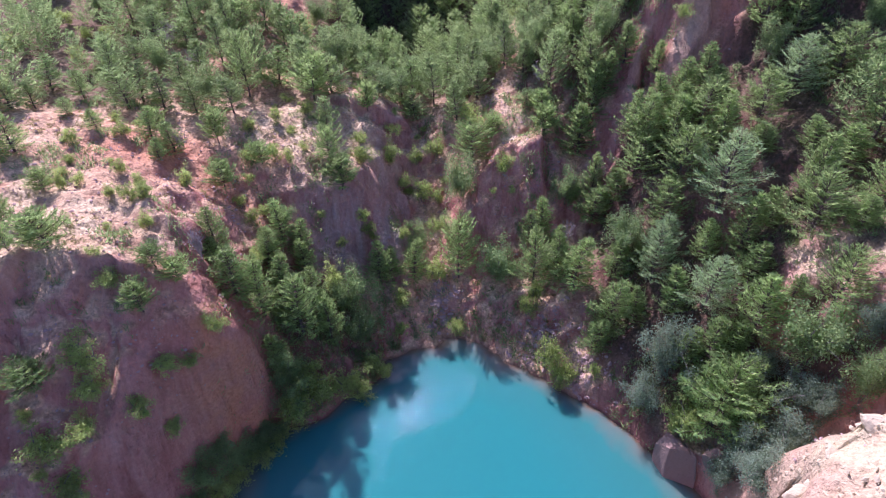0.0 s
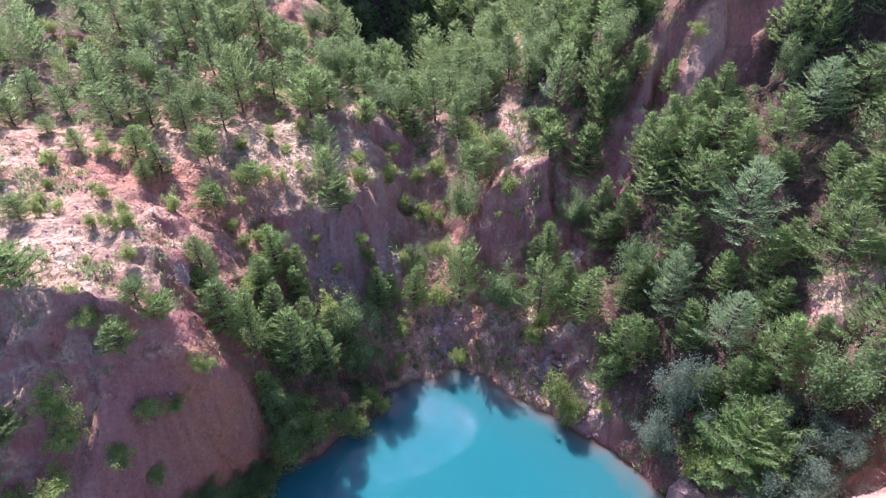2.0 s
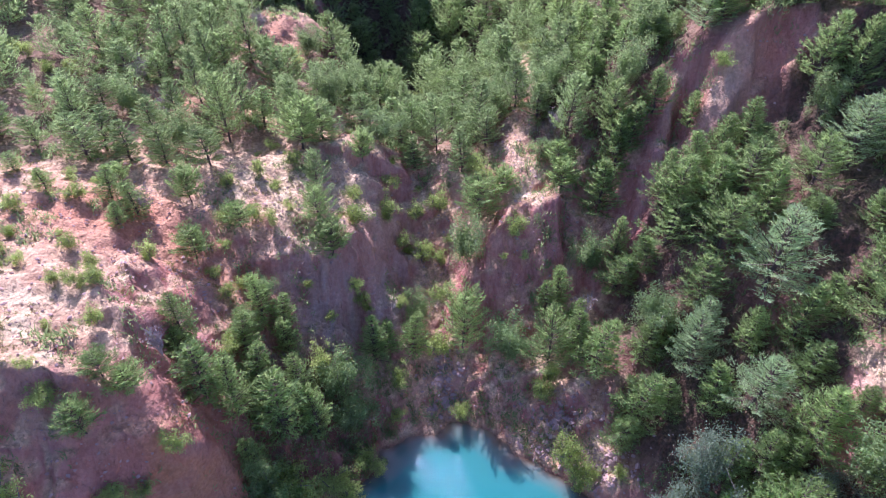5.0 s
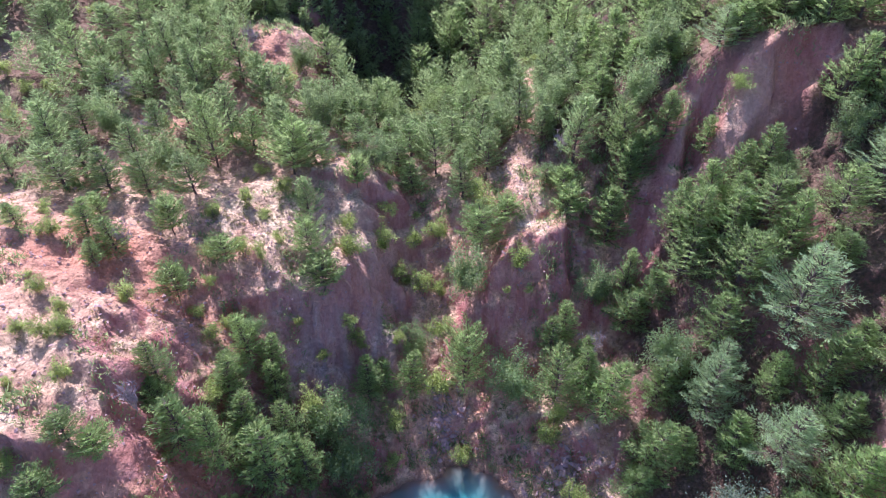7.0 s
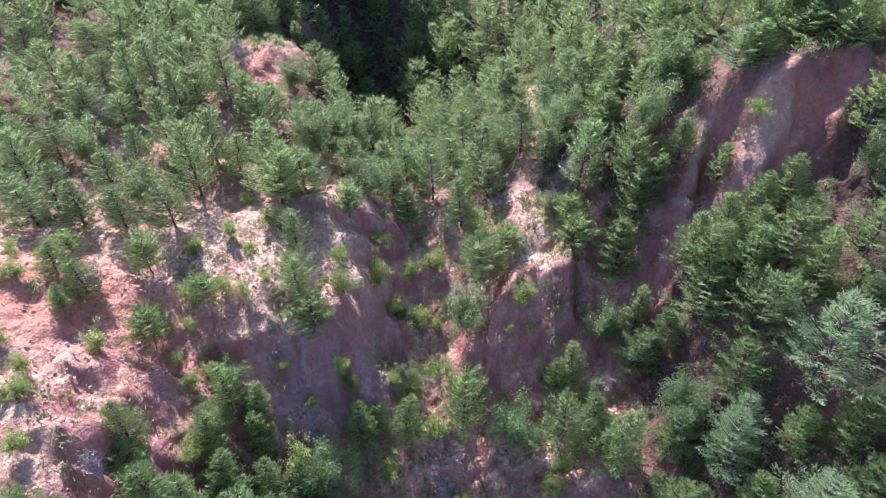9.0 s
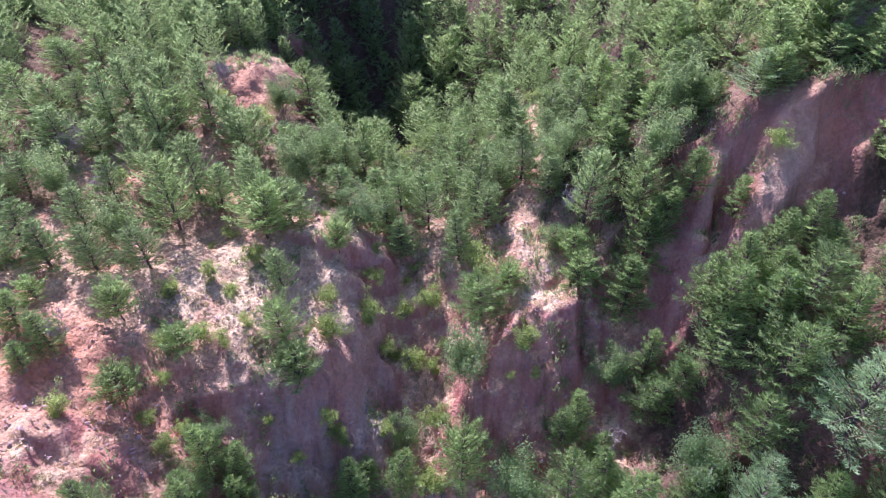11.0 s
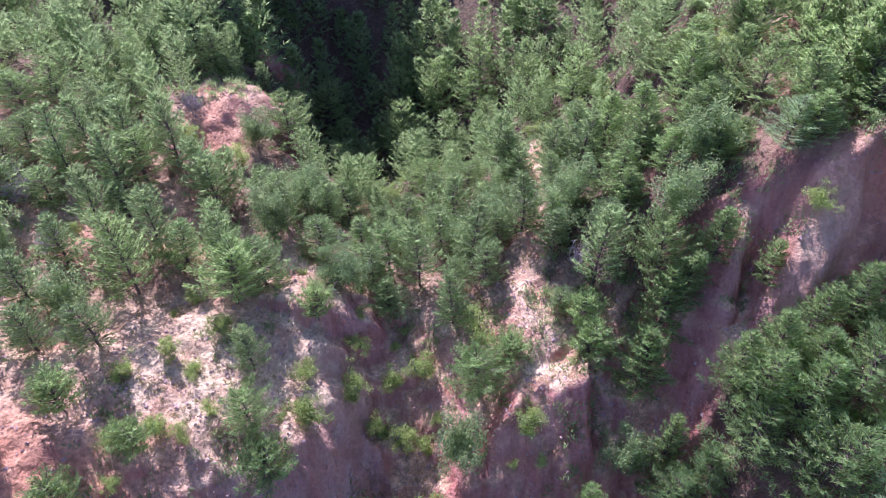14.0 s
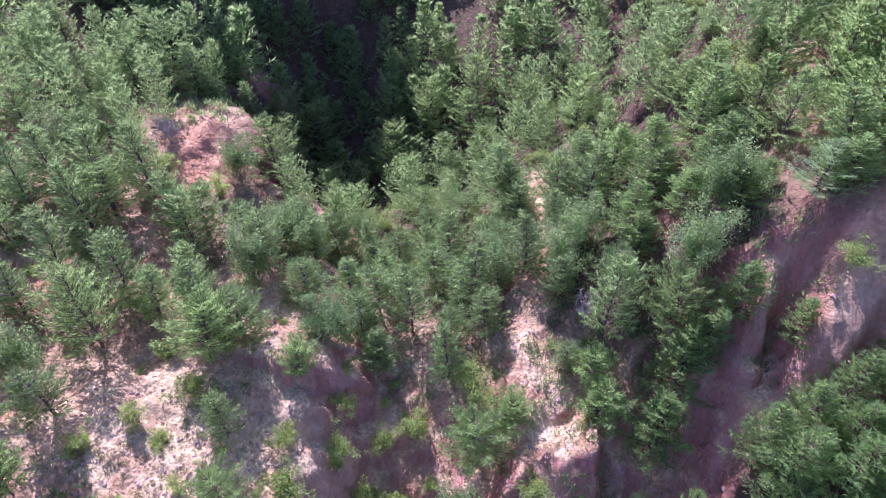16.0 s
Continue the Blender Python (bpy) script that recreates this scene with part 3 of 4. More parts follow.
def pine_form(seed, height=6.0, reach=2.0, whorls=12, start=0.12, needle=0.34, full=1.0, round_top=0.0):
    """Trunk with limbs, and the needle sprays, of one pine."""
    rng = np.random.RandomState(seed)
    lean = rng.normal(0, 0.05, 2) * height
    level = np.linspace(0, 1, 7)
    spine = np.stack([lean[0] * level**2 + 0.05 * rng.normal(size=7), lean[1] * level**2 + 0.05 * rng.normal(size=7), level * height], 1)
    trunk = stem(spine, 0.017 * height * (1.08 - level))
    starts, ends, at, way = [], [], [], []
    for w in range(whorls):
        u = start + (0.97 - start) * (w + rng.uniform(-0.3, 0.3)) / (whorls - 1)
        u = min(max(u, start * 0.7), 0.98)
        base = np.array([np.interp(u, level, spine[:, k]) for k in range(3)])
        cone, dome = (1 - u) ** 0.7 * (0.8 + 0.2 * min(1, u / 0.2)), math.sqrt(max(0.02, 1 - u**2.2)) * (0.6 + 0.4 * min(1, u / 0.35))
        shape = (1 - round_top) * cone + round_top * dome
        turn = rng.uniform(0, 6.28)
        count = rng.randint(5, 8)
        for b in range(count):
            length = reach * 1.25 * shape * rng.uniform(0.5, 1.2) + 0.12
            angle = turn + b * 6.28 / count + rng.uniform(-0.35, 0.35)
            rise = 0.32 + 0.75 * u + rng.uniform(-0.15, 0.2)
            out = np.array([math.cos(angle), math.sin(angle), rise])
            out /= np.linalg.norm(out)
            side = np.array([-math.sin(angle), math.cos(angle), 0])
            steps = max(3, int(round(length / 0.24 * full)))
            s = (np.arange(steps) + rng.uniform(0.2, 0.8, steps)) / steps * 0.8 + 0.2
            bow = np.array([0, 0, 0.22 * length])
            points = base + out * length * s[:, None] + bow * (s[:, None] ** 2) - bow * 0.35 * s[:, None]
            starts.append(base)
            ends.append(base + out * length + bow * 0.6)
            for q, p in zip(s, points):
                spray = 0.27 * length * (1.15 - q) + 0.15
                for hand in (-1, 1):
                    d = out * 0.75 + hand * side * rng.uniform(0.5, 1.0) + rng.normal(0, 0.18, 3)
                    for r in rng.uniform(0.1, 1.0, 3):
                        at.append(p + d * spray * r * 0.8)
                        way.append(d + rng.normal(0, 0.45, 3) + (0, 0, 0.25))
            for r in range(4):
                at.append(ends[-1] - out * 0.1)
                way.append(out + rng.normal(0, 0.4, 3) + (0, 0, 0.2))
    for r in range(8):
        at.append(spine[-1] - (0, 0, rng.uniform(0, 0.3)))
        way.append(rng.normal(0, 0.4, 3) + (0, 0, 0.9))
    at, way = np.array(at), np.array(way)
    limbs = rods(np.array(starts), np.array(ends), 0.03, 0.008)
    return joined(trunk, limbs), blades(at, way, needle * rng.uniform(0.7, 1.25, len(at)), needle * 0.25 * rng.uniform(0.7, 1.3, len(at)), rng)


def broadleaf_form(seed, height=3.0, reach=1.3, stems=5, leaf=0.2, count=900):
    """Stems and leaf clumps of a small broadleaf tree or shrub."""
    rng = np.random.RandomState(seed)
    starts, ends, at = [], [], []
    for k in range(stems):
        angle, out = k * 6.28 / stems + rng.uniform(-0.5, 0.5), reach * rng.uniform(0.2, 0.7)
        root = np.array([0.1 * math.cos(angle), 0.1 * math.sin(angle), 0])
        tip = np.array([out * math.cos(angle), out * math.sin(angle), height * rng.uniform(0.6, 0.95)])
        starts.append(root)
        ends.append(tip)
        for f in range(6):
            q = rng.uniform(0.3, 1.0)
            node = root + (tip - root) * q
            end = node + rng.normal(0, 0.32, 3) * reach + (0, 0, 0.1 * height)
            end[2] = max(end[2], 0.12 * height)
            starts.append(node)
            ends.append(end)
            clump = rng.normal(0, 1, (count // (stems * 6), 3)) * (0.155 * reach, 0.155 * reach, 0.09 * height)
            at.append(end + clump)
    at = np.concatenate(at)
    at[:, 2] = np.abs(at[:, 2]) + 0.05
    return rods(np.array(starts), np.array(ends), 0.028, 0.008), leaves(at, leaf * rng.uniform(0.6, 1.3, len(at)), rng)


FORMS = {}


def plant(name, form, x, y, size, turn, label, category, group, sink=0.12, wide=1.0, lean=0.0):
    """One plant: an empty at its foot, with trunk and crown; alike plants share their meshes."""
    wood, crown, wood_material, crown_material = form
    key = (name, id(form))
    fall = Vector((float(ground(x - 0.6, y) - ground(x + 0.6, y)), float(ground(x, y - 0.6) - ground(x, y + 0.6)), 0))
    spin = Matrix.Rotation(radians(lean), 3, Vector((0, 0, 1)).cross(fall)) @ Euler((0, 0, turn)).to_matrix() if lean else Euler((0, 0, turn)).to_matrix()
    m = Matrix.LocRotScale((x, y, float(ground(x, y)) - sink), spin.to_quaternion(), (size * wide, size * wide, size))
    if key in FORMS:
        first = FORMS[key]
        return tagged(copy_thing(first, m @ Matrix.Diagonal((*(1 / v for v in first.scale), 1))), label, category, group)
    root = new(name)
    root.empty_display_size = 0.3
    for part_name, (verts, faces), material in (("trunk", wood, wood_material), ("crown", crown, crown_material)):
        ob = new(part_name, mesh(part_name, verts, faces, material))
        ob.parent = root
    root.matrix_basis = m
    FORMS[key] = root
    tagged(root, label, category, group)
    return root


PINES = [(*pine_form(seed, 6.0, reach, whorls, start, 0.27, 1.75, dome), BARK, NEEDLES) for seed, reach, whorls, start, dome in ((1, 1.7, 13, 0.07, 0.15), (2, 1.9, 12, 0.12, 0.6), (3, 1.6, 13, 0.07, 0.3), (4, 2.0, 11, 0.14, 0.75), (5, 1.8, 12, 0.10, 0.5), (6, 1.7, 13, 0.08, 0.25), (7, 1.9, 11, 0.16, 0.7))]
BUSHY = [(*pine_form(seed, 3.0, 1.35, 10, start, 0.22, 2.4, dome), BARK, FRESH_NEEDLES) for seed, start, dome in ((21, 0.14, 0.8), (22, 0.24, 1.0), (23, 0.18, 0.9))]
BIG_BUSHY = [(*pine_form(seed, 6.0, 2.5, 13, 0.16, 0.24, 2.2, 1.0), BARK, FRESH_NEEDLES) for seed in (25, 26)]
BIG_PINES = [(*pine_form(seed, 6.0, 2.5, 12, start, 0.25, 1.75, dome), BARK, FRESH_NEEDLES) for seed, start, dome in ((27, 0.08, 0.15), (28, 0.10, 0.4), (29, 0.06, 0.0))]
PALE = [(*pine_form(seed, 7.0, 2.2, 14, 0.10, 0.18, 2.9), BARK, PALE_NEEDLES) for seed in (31, 32)]
BROAD = [(*broadleaf_form(seed, 5.0, 1.9, 7, 0.17, 7000), TWIG, LEAVES) for seed in (41, 42, 43)]
GREY = [(*broadleaf_form(seed, 5.0, 1.9, 7, 0.16, 7000), TWIG, GREY_LEAVES) for seed in (44, 45)]
SHRUBS = [(*broadleaf_form(seed, 1.8, 1.0, 6, 0.125, 2300), TWIG, SHRUB_LEAVES) for seed in (11, 12, 13)]
SPIRES = [(*pine_form(seed, 6.0, 1.75, 15, 0.04, 0.27, 1.7, 0.0), BARK, FRESH_NEEDLES) for seed in (61, 62, 63, 64)]
SLENDER = [(*pine_form(seed, 6.0, 1.5, 14, 0.08, 0.26, 1.7, dome), BARK, FRESH_NEEDLES) for seed, dome in ((66, 0.1), (67, 0.35), (68, 0.2))]
STANDING = []


def steepness(x, y):
    return float(np.hypot(ground(x + 0.6, y) - ground(x - 0.6, y), ground(x, y + 0.6) - ground(x, y - 0.6)) / 1.2)



sow = np.random.RandomState(5)


def grow(forms, name, label, category, group, *places):
    """Plants of one kind: x, y, height and width of each."""
    for x, y, tall, across in places:
        some = BIG_BUSHY if forms is BUSHY and tall > 4.0 else BIG_PINES if forms is PINES and across > 3.9 else SPIRES if forms is PINES and x > 13 else SLENDER if forms is PINES and y < 48 else forms
        form = some[sow.randint(len(some))]
        verts = np.asarray(form[1][0])
        high, wide = np.percentile(verts[:, 2], 99.5), 2 * np.percentile(np.hypot(verts[:, 0], verts[:, 1]), 91)
        size = tall / high
        steep = steepness(x, y)
        lean = 28.0 if forms is SHRUBS and steep > 1.1 else 0.0
        plant(name, form, x, y, size, sow.uniform(0, 6.28), label, category, group, 0.12, min(max(across / wide / size, 0.5), 1.75), lean)
        STANDING.append((x, y, across))


# west bluff
grow(PINES, "pine_tree", "green pine with layered branches on the bare bluff", "tree", "pines",
     (-33.4, 41.3, 3.4, 2.6), (-18.3, 37.5, 3.8, 2.3), (-15.0, 40.3, 3.1, 2.5), (-16.4, 34.2, 4.6, 3.5), (-14.8, 34.6, 6.5, 2.6), (-15.0, 39.0, 4.7, 2.6),
     (-14.0, 32.6, 4.4, 2.4))
# dell by the pond
grow(PINES, "pine_tree", "slender dark green pine crowded beside the pond", "tree", "pines",
     (-13.0, 42.7, 3.2, 2.2), (-12.2, 35.3, 7.6, 3.7), (-13.8, 37.0, 5.6, 3.0), (-11.4, 38.3, 6.0, 2.6), (-10.1, 36.5, 6.3, 2.3), (-12.6, 41.2, 4.2, 2.1),
     (-14.5, 42.4, 4.4, 2.2))
# east bank
grow(PINES, "pine_tree", "green pine with feathery branches above the pond bank", "tree", "pines",
     (8.7, 42.8, 7.2, 4.0), (22.1, 38.9, 3.9, 2.2), (28.4, 36.3, 5.9, 5.1), (26.5, 38.6, 3.5, 2.6), (34.4, 42.1, 5.3, 4.5), (30.4, 34.3, 2.7, 2.7),
     (15.8, 40.9, 4.3, 2.6), (12.3, 41.2, 6.5, 3.7), (14.8, 37.2, 6.8, 3.8), (16.8, 36.7, 3.7, 2.3), (21.0, 30.9, 5.6, 2.8), (24.4, 35.1, 3.9, 3.0),
     (23.9, 31.3, 6.0, 3.7), (28.2, 30.5, 5.2, 4.1), (19.2, 31.4, 4.6, 2.5), (13.7, 35.8, 4.3, 2.8), (22.4, 30.7, 3.6, 2.4), (19.6, 29.5, 3.9, 2.5),
     (26.2, 31.9, 3.1, 2.0))
# plateau
grow(PINES, "pine_tree", "young green pine on the pink plateau", "tree", "pines",
     (-29.6, 46.5, 2.1, 1.8), (-25.6, 47.5, 3.1, 2.1), (-23.6, 46.6, 3.1, 2.4), (-24.2, 44.8, 2.0, 1.6), (-29.6, 52.8, 4.2, 3.8), (-26.5, 53.3, 3.6, 2.8),
     (-23.7, 53.6, 3.9, 2.7), (-20.3, 54.1, 4.0, 3.2), (-11.3, 53.9, 4.2, 2.1), (-37.5, 48.6, 3.1, 3.0), (-37.1, 50.9, 2.8, 2.4), (-37.5, 55.0, 3.4, 3.1),
     (-34.1, 53.8, 3.1, 2.4), (-33.2, 49.0, 1.7, 1.8), (-29.3, 55.3, 4.1, 3.4), (-26.0, 57.5, 4.5, 2.9))
# gully and wedge
grow(PINES, "pine_tree", "young green pine beside the eroded gully", "tree", "pines",
     (-5.3, 44.7, 3.9, 2.3), (9.8, 47.3, 4.5, 2.3), (-2.9, 44.6, 5.5, 2.8), (8.7, 46.4, 3.8, 2.1), (-6.1, 43.2, 5.1, 2.7), (11.0, 43.2, 5.0, 3.0),
     (11.0, 45.1, 4.0, 2.3))
# slope under the scar
grow(PINES, "pine_tree", "green pine with spreading layered branches on the steep slope", "tree", "pines",
     (14.1, 54.3, 5.8, 3.6), (18.9, 50.2, 5.4, 3.3), (18.3, 48.2, 5.1, 4.0), (21.2, 49.0, 5.4, 3.9), (23.5, 49.2, 5.1, 4.7), (20.0, 43.2, 5.1, 4.1),
     (14.9, 48.0, 4.3, 3.5), (15.0, 50.0, 5.2, 2.0), (17.0, 47.9, 3.5, 2.9), (30.7, 43.2, 2.9, 3.4), (34.2, 49.4, 4.6, 4.9), (27.8, 47.7, 4.7, 4.5),
     (21.2, 56.6, 3.5, 1.9), (22.3, 51.0, 3.8, 2.7), (25.4, 51.1, 3.1, 3.3), (27.3, 44.7, 2.7, 2.5), (21.3, 45.5, 6.4, 4.4), (15.4, 56.5, 6.1, 3.2),
     (16.6, 57.4, 5.1, 2.8), (18.2, 51.6, 5.0, 2.6), (20.5, 51.9, 5.0, 2.8), (22.6, 52.9, 4.2, 2.6), (24.6, 53.0, 4.4, 2.8))
# plateau woods
grow(PINES, "pine_tree", "green pine with feathery branches on the plateau edge", "tree", "pines",
     (-35.7, 71.0, 5.6, 4.5), (-31.4, 66.9, 4.0, 3.7), (-32.4, 73.1, 3.5, 4.0), (-28.4, 67.1, 3.4, 2.8), (-35.2, 62.4, 3.4, 3.1), (-32.0, 61.8, 3.5, 3.5),
     (-28.5, 70.6, 6.3, 3.0), (-23.1, 71.2, 5.1, 5.1), (-26.3, 80.1, 4.2, 4.4), (-20.9, 73.4, 6.9, 3.2), (-16.8, 68.5, 5.8, 3.6), (-35.6, 79.0, 4.0, 3.9),
     (-32.6, 79.6, 4.7, 4.3), (-40.6, 75.9, 4.3, 3.7), (-20.3, 59.8, 7.5, 4.2), (-12.2, 96.7, 7.5, 6.2), (-15.9, 92.9, 3.4, 2.5), (-10.0, 94.0, 5.2, 5.0),
     (-13.4, 81.4, 5.9, 4.9), (-7.2, 73.0, 4.2, 3.2), (-8.4, 65.0, 3.8, 3.5), (-13.5, 70.3, 4.0, 3.0))
# plateau woods
grow(PINES, "pine_tree", "green pine with feathery branches on the plateau edge", "tree", "pines",
     (-34.8, 93.9, 5.1, 3.2), (-27.8, 96.1, 3.6, 3.9), (-27.1, 88.7, 4.2, 3.4), (-21.7, 89.6, 4.9, 3.6), (-32.8, 86.4, 4.8, 3.3), (-29.5, 85.1, 5.6, 3.3),
     (-36.7, 87.6, 3.7, 2.8), (-26.9, 78.0, 3.7, 3.0), (-24.1, 89.0, 3.5, 2.5), (-17.1, 89.8, 4.2, 2.2), (-20.1, 88.8, 2.7, 2.2), (-14.0, 89.7, 6.3, 3.7),
     (-8.5, 70.3, 4.6, 2.7))
# valley head
grow(PINES, "pine_tree", "tall green pine in the wooded valley head", "tree", "pines",
     (-2.8, 91.6, 8.0, 5.5), (-3.5, 98.1, 7.9, 5.3), (0.9, 95.9, 7.8, 4.3), (5.3, 92.8, 5.8, 5.2), (6.2, 95.6, 5.8, 4.9), (-0.0, 79.1, 4.2, 4.1),
     (3.6, 75.4, 3.6, 5.1), (6.6, 87.5, 5.9, 4.6), (7.5, 71.8, 3.9, 2.9), (-5.4, 66.1, 4.0, 3.0), (5.4, 65.9, 4.1, 2.9), (1.6, 59.4, 4.9, 2.7),
     (-3.0, 60.7, 3.3, 3.3), (0.9, 100.0, 5.0, 4.7), (-4.3, 72.4, 5.4, 1.9), (-2.6, 68.0, 4.7, 2.7), (-0.8, 63.5, 6.1, 3.3), (3.3, 64.6, 6.6, 3.7),
     (1.9, 61.6, 3.7, 2.0))
# upper east woods
grow(PINES, "pine_tree", "green pine in the dense upper woods", "tree", "pines",
     (10.6, 89.1, 6.9, 4.7), (14.0, 83.2, 5.9, 4.8), (9.0, 63.1, 4.2, 2.9), (12.5, 62.4, 3.7, 3.1), (9.0, 58.5, 2.0, 2.2), (16.7, 65.1, 3.5, 2.9),
     (26.1, 65.2, 6.5, 3.4), (27.3, 63.7, 7.5, 3.8), (26.3, 69.3, 6.0, 3.2), (27.9, 67.7, 8.5, 3.8), (28.9, 65.6, 8.0, 3.8), (28.0, 71.5, 7.0, 3.6), (30.0, 69.9, 8.5, 3.8), (23.4, 61.2, 3.2, 3.6), (26.8, 61.9, 3.0, 4.0), (29.6, 61.8, 3.2, 3.5), (19.3, 63.6, 3.3, 2.5), (13.9, 66.0, 4.3, 3.2), (20.8, 64.4, 2.6, 2.1),
     (12.6, 74.8, 4.2, 3.7), (16.4, 70.6, 4.9, 3.7), (11.4, 59.8, 6.9, 3.3), (22.9, 67.4, 5.3, 4.0), (24.0, 63.2, 4.9, 3.6), (18.4, 58.4, 4.5, 2.7))
# west bluff
grow(BUSHY, "bushy_pine", "low bushy green pine on bare pale soil", "tree", "bushy young pines",
     (-29.7, 37.5, 2.1, 1.9), (-18.1, 36.3, 2.4, 2.7), (-20.4, 28.6, 2.8, 2.2), (-25.8, 23.5, 2.3, 3.4), (-18.6, 31.2, 2.3, 2.2), (-19.9, 31.2, 2.0, 2.0),
     (-25.9, 30.5, 3.2, 3.3), (-27.8, 29.6, 2.3, 1.4), (-29.7, 32.6, 2.5, 1.8))
# east bank
grow(BUSHY, "bushy_pine", "large olive-green bushy pine leaning over the pond rock", "tree", "bushy young pines",
     (20.9, 26.8, 7.6, 5.6), (21.8, 27.4, 6.4, 5.6))
# plateau
grow(BUSHY, "bushy_pine", "rounded bright green young pine on pink soil", "tree", "bushy young pines",
     (-20.9, 49.9, 3.8, 2.6), (-19.3, 44.7, 3.1, 2.6), (-16.7, 48.3, 2.6, 2.4), (-26.2, 50.4, 2.1, 1.8), (-10.7, 50.0, 4.2, 2.8), (-9.4, 47.5, 4.0, 3.1))
# gully and wedge
grow(BUSHY, "bushy_pine", "rounded pale green young pine on the gully ridge", "tree", "bushy young pines",
     (-7.7, 57.9, 3.8, 2.2), (3.2, 54.4, 4.6, 4.2), (5.2, 55.5, 3.1, 2.5), (10.6, 55.4, 3.6, 3.1), (10.3, 57.4, 2.8, 2.5), (1.5, 44.9, 8.2, 3.6))
# plateau woods
grow(BUSHY, "bushy_pine", "dense rounded dark green pine on the plateau", "tree", "bushy young pines",
     (-13.3, 58.9, 5.6, 4.4))
# upper east woods
grow(BUSHY, "bushy_pine", "rounded bright green pine beside the scar", "tree", "bushy young pines",
     (15.4, 59.0, 6.2, 4.2))
# east bank
grow(PALE, "pale_pine_tree", "pale blue-green pine with soft needles on the stony bank", "tree", "pale pines",
     (23.7, 41.8, 7.7, 5.8), (19.3, 40.2, 5.0, 3.2), (18.4, 38.9, 6.5, 3.5), (21.3, 34.6, 5.7, 4.1))
# slope under the scar
grow(PALE, "pale_pine_tree", "tall pale blue-green pine with soft needles on the slope", "tree", "pale pines",
     (30.6, 49.1, 5.6, 4.5))
# upper east woods
grow(PALE, "pale_pine_tree", "pale yellow-green pine on the brow of the scar", "tree", "pale pines",
     (22.2, 61.6, 3.6, 3.8))
# west bluff
grow(BROAD, "broadleaf_tree", "small leafy tree on the bluff", "tree", "broadleaf trees",
     (-12.9, 30.9, 4.6, 3.0), (-16.7, 26.7, 3.4, 3.2), (-15.7, 27.9, 3.2, 3.0), (-17.7, 25.3, 3.2, 3.2), (-14.7, 29.0, 3.0, 2.8), (-18.4, 23.7, 3.0, 3.0), (-19.0, 21.9, 2.8, 2.8))
# dell by the pond
grow(BROAD, "broadleaf_tree", "bright green leafy tree in the shaded dell", "tree", "broadleaf trees",
     (-13.2, 32.1, 6.1, 2.8), (-8.5, 40.2, 5.2, 3.9))
# east bank
grow(BROAD, "broadleaf_tree", "grey-green leafy tree over the pond bank", "tree", "broadleaf trees",
     (26.6, 28.2, 6.5, 5.1), (28.4, 24.4, 6.2, 2.8), (29.5, 25.1, 3.1, 2.1))
# plateau
grow(BROAD, "broadleaf_tree", "bright green leafy bush on the plateau face", "tree", "broadleaf trees",
     (-14.5, 44.0, 2.7, 2.0), (-23.3, 56.9, 4.8, 3.0))
# gully and wedge
grow(BROAD, "broadleaf_tree", "leafy green tree on the gully ridge", "tree", "broadleaf trees",
     (5.7, 44.1, 5.5, 4.2), (1.9, 50.3, 6.2, 3.2), (-2.5, 47.5, 4.2, 2.5))
# slope under the scar
grow(BROAD, "broadleaf_tree", "leafy pale green tree on the slope", "tree", "broadleaf trees",
     (12.7, 50.0, 5.2, 2.9))
# plateau woods
grow(BROAD, "broadleaf_tree", "leafy yellow-green tree among pines", "tree", "broadleaf trees",
     (-27.9, 76.2, 4.8, 3.6), (-10.4, 72.1, 4.6, 4.3))
# valley head
grow(BROAD, "broadleaf_tree", "leafy green tree at the valley head", "tree", "broadleaf trees",
     (2.7, 66.8, 4.5, 3.6))
# upper east woods
grow(BROAD, "broadleaf_tree", "leafy light green tree among pines", "tree", "broadleaf trees",
     (18.6, 64.2, 4.6, 3.4), (16.5, 61.4, 5.5, 3.4))
# east bank
grow(GREY, "broadleaf_tree", "grey-green leafy tree on the slope", "tree", "broadleaf trees",
     (18.0, 31.5, 7.5, 4.0), (24.1, 29.0, 3.1, 3.0), (29.3, 27.4, 3.3, 2.5), (16.4, 30.0, 4.2, 2.9), (25.5, 26.1, 4.1, 3.2), (26.6, 24.9, 3.6, 2.8),
     (21.7, 23.6, 5.3, 3.6), (24.1, 23.7, 4.9, 3.7), (20.6, 23.3, 4.1, 2.6), (21.3, 21.0, 4.1, 2.9))
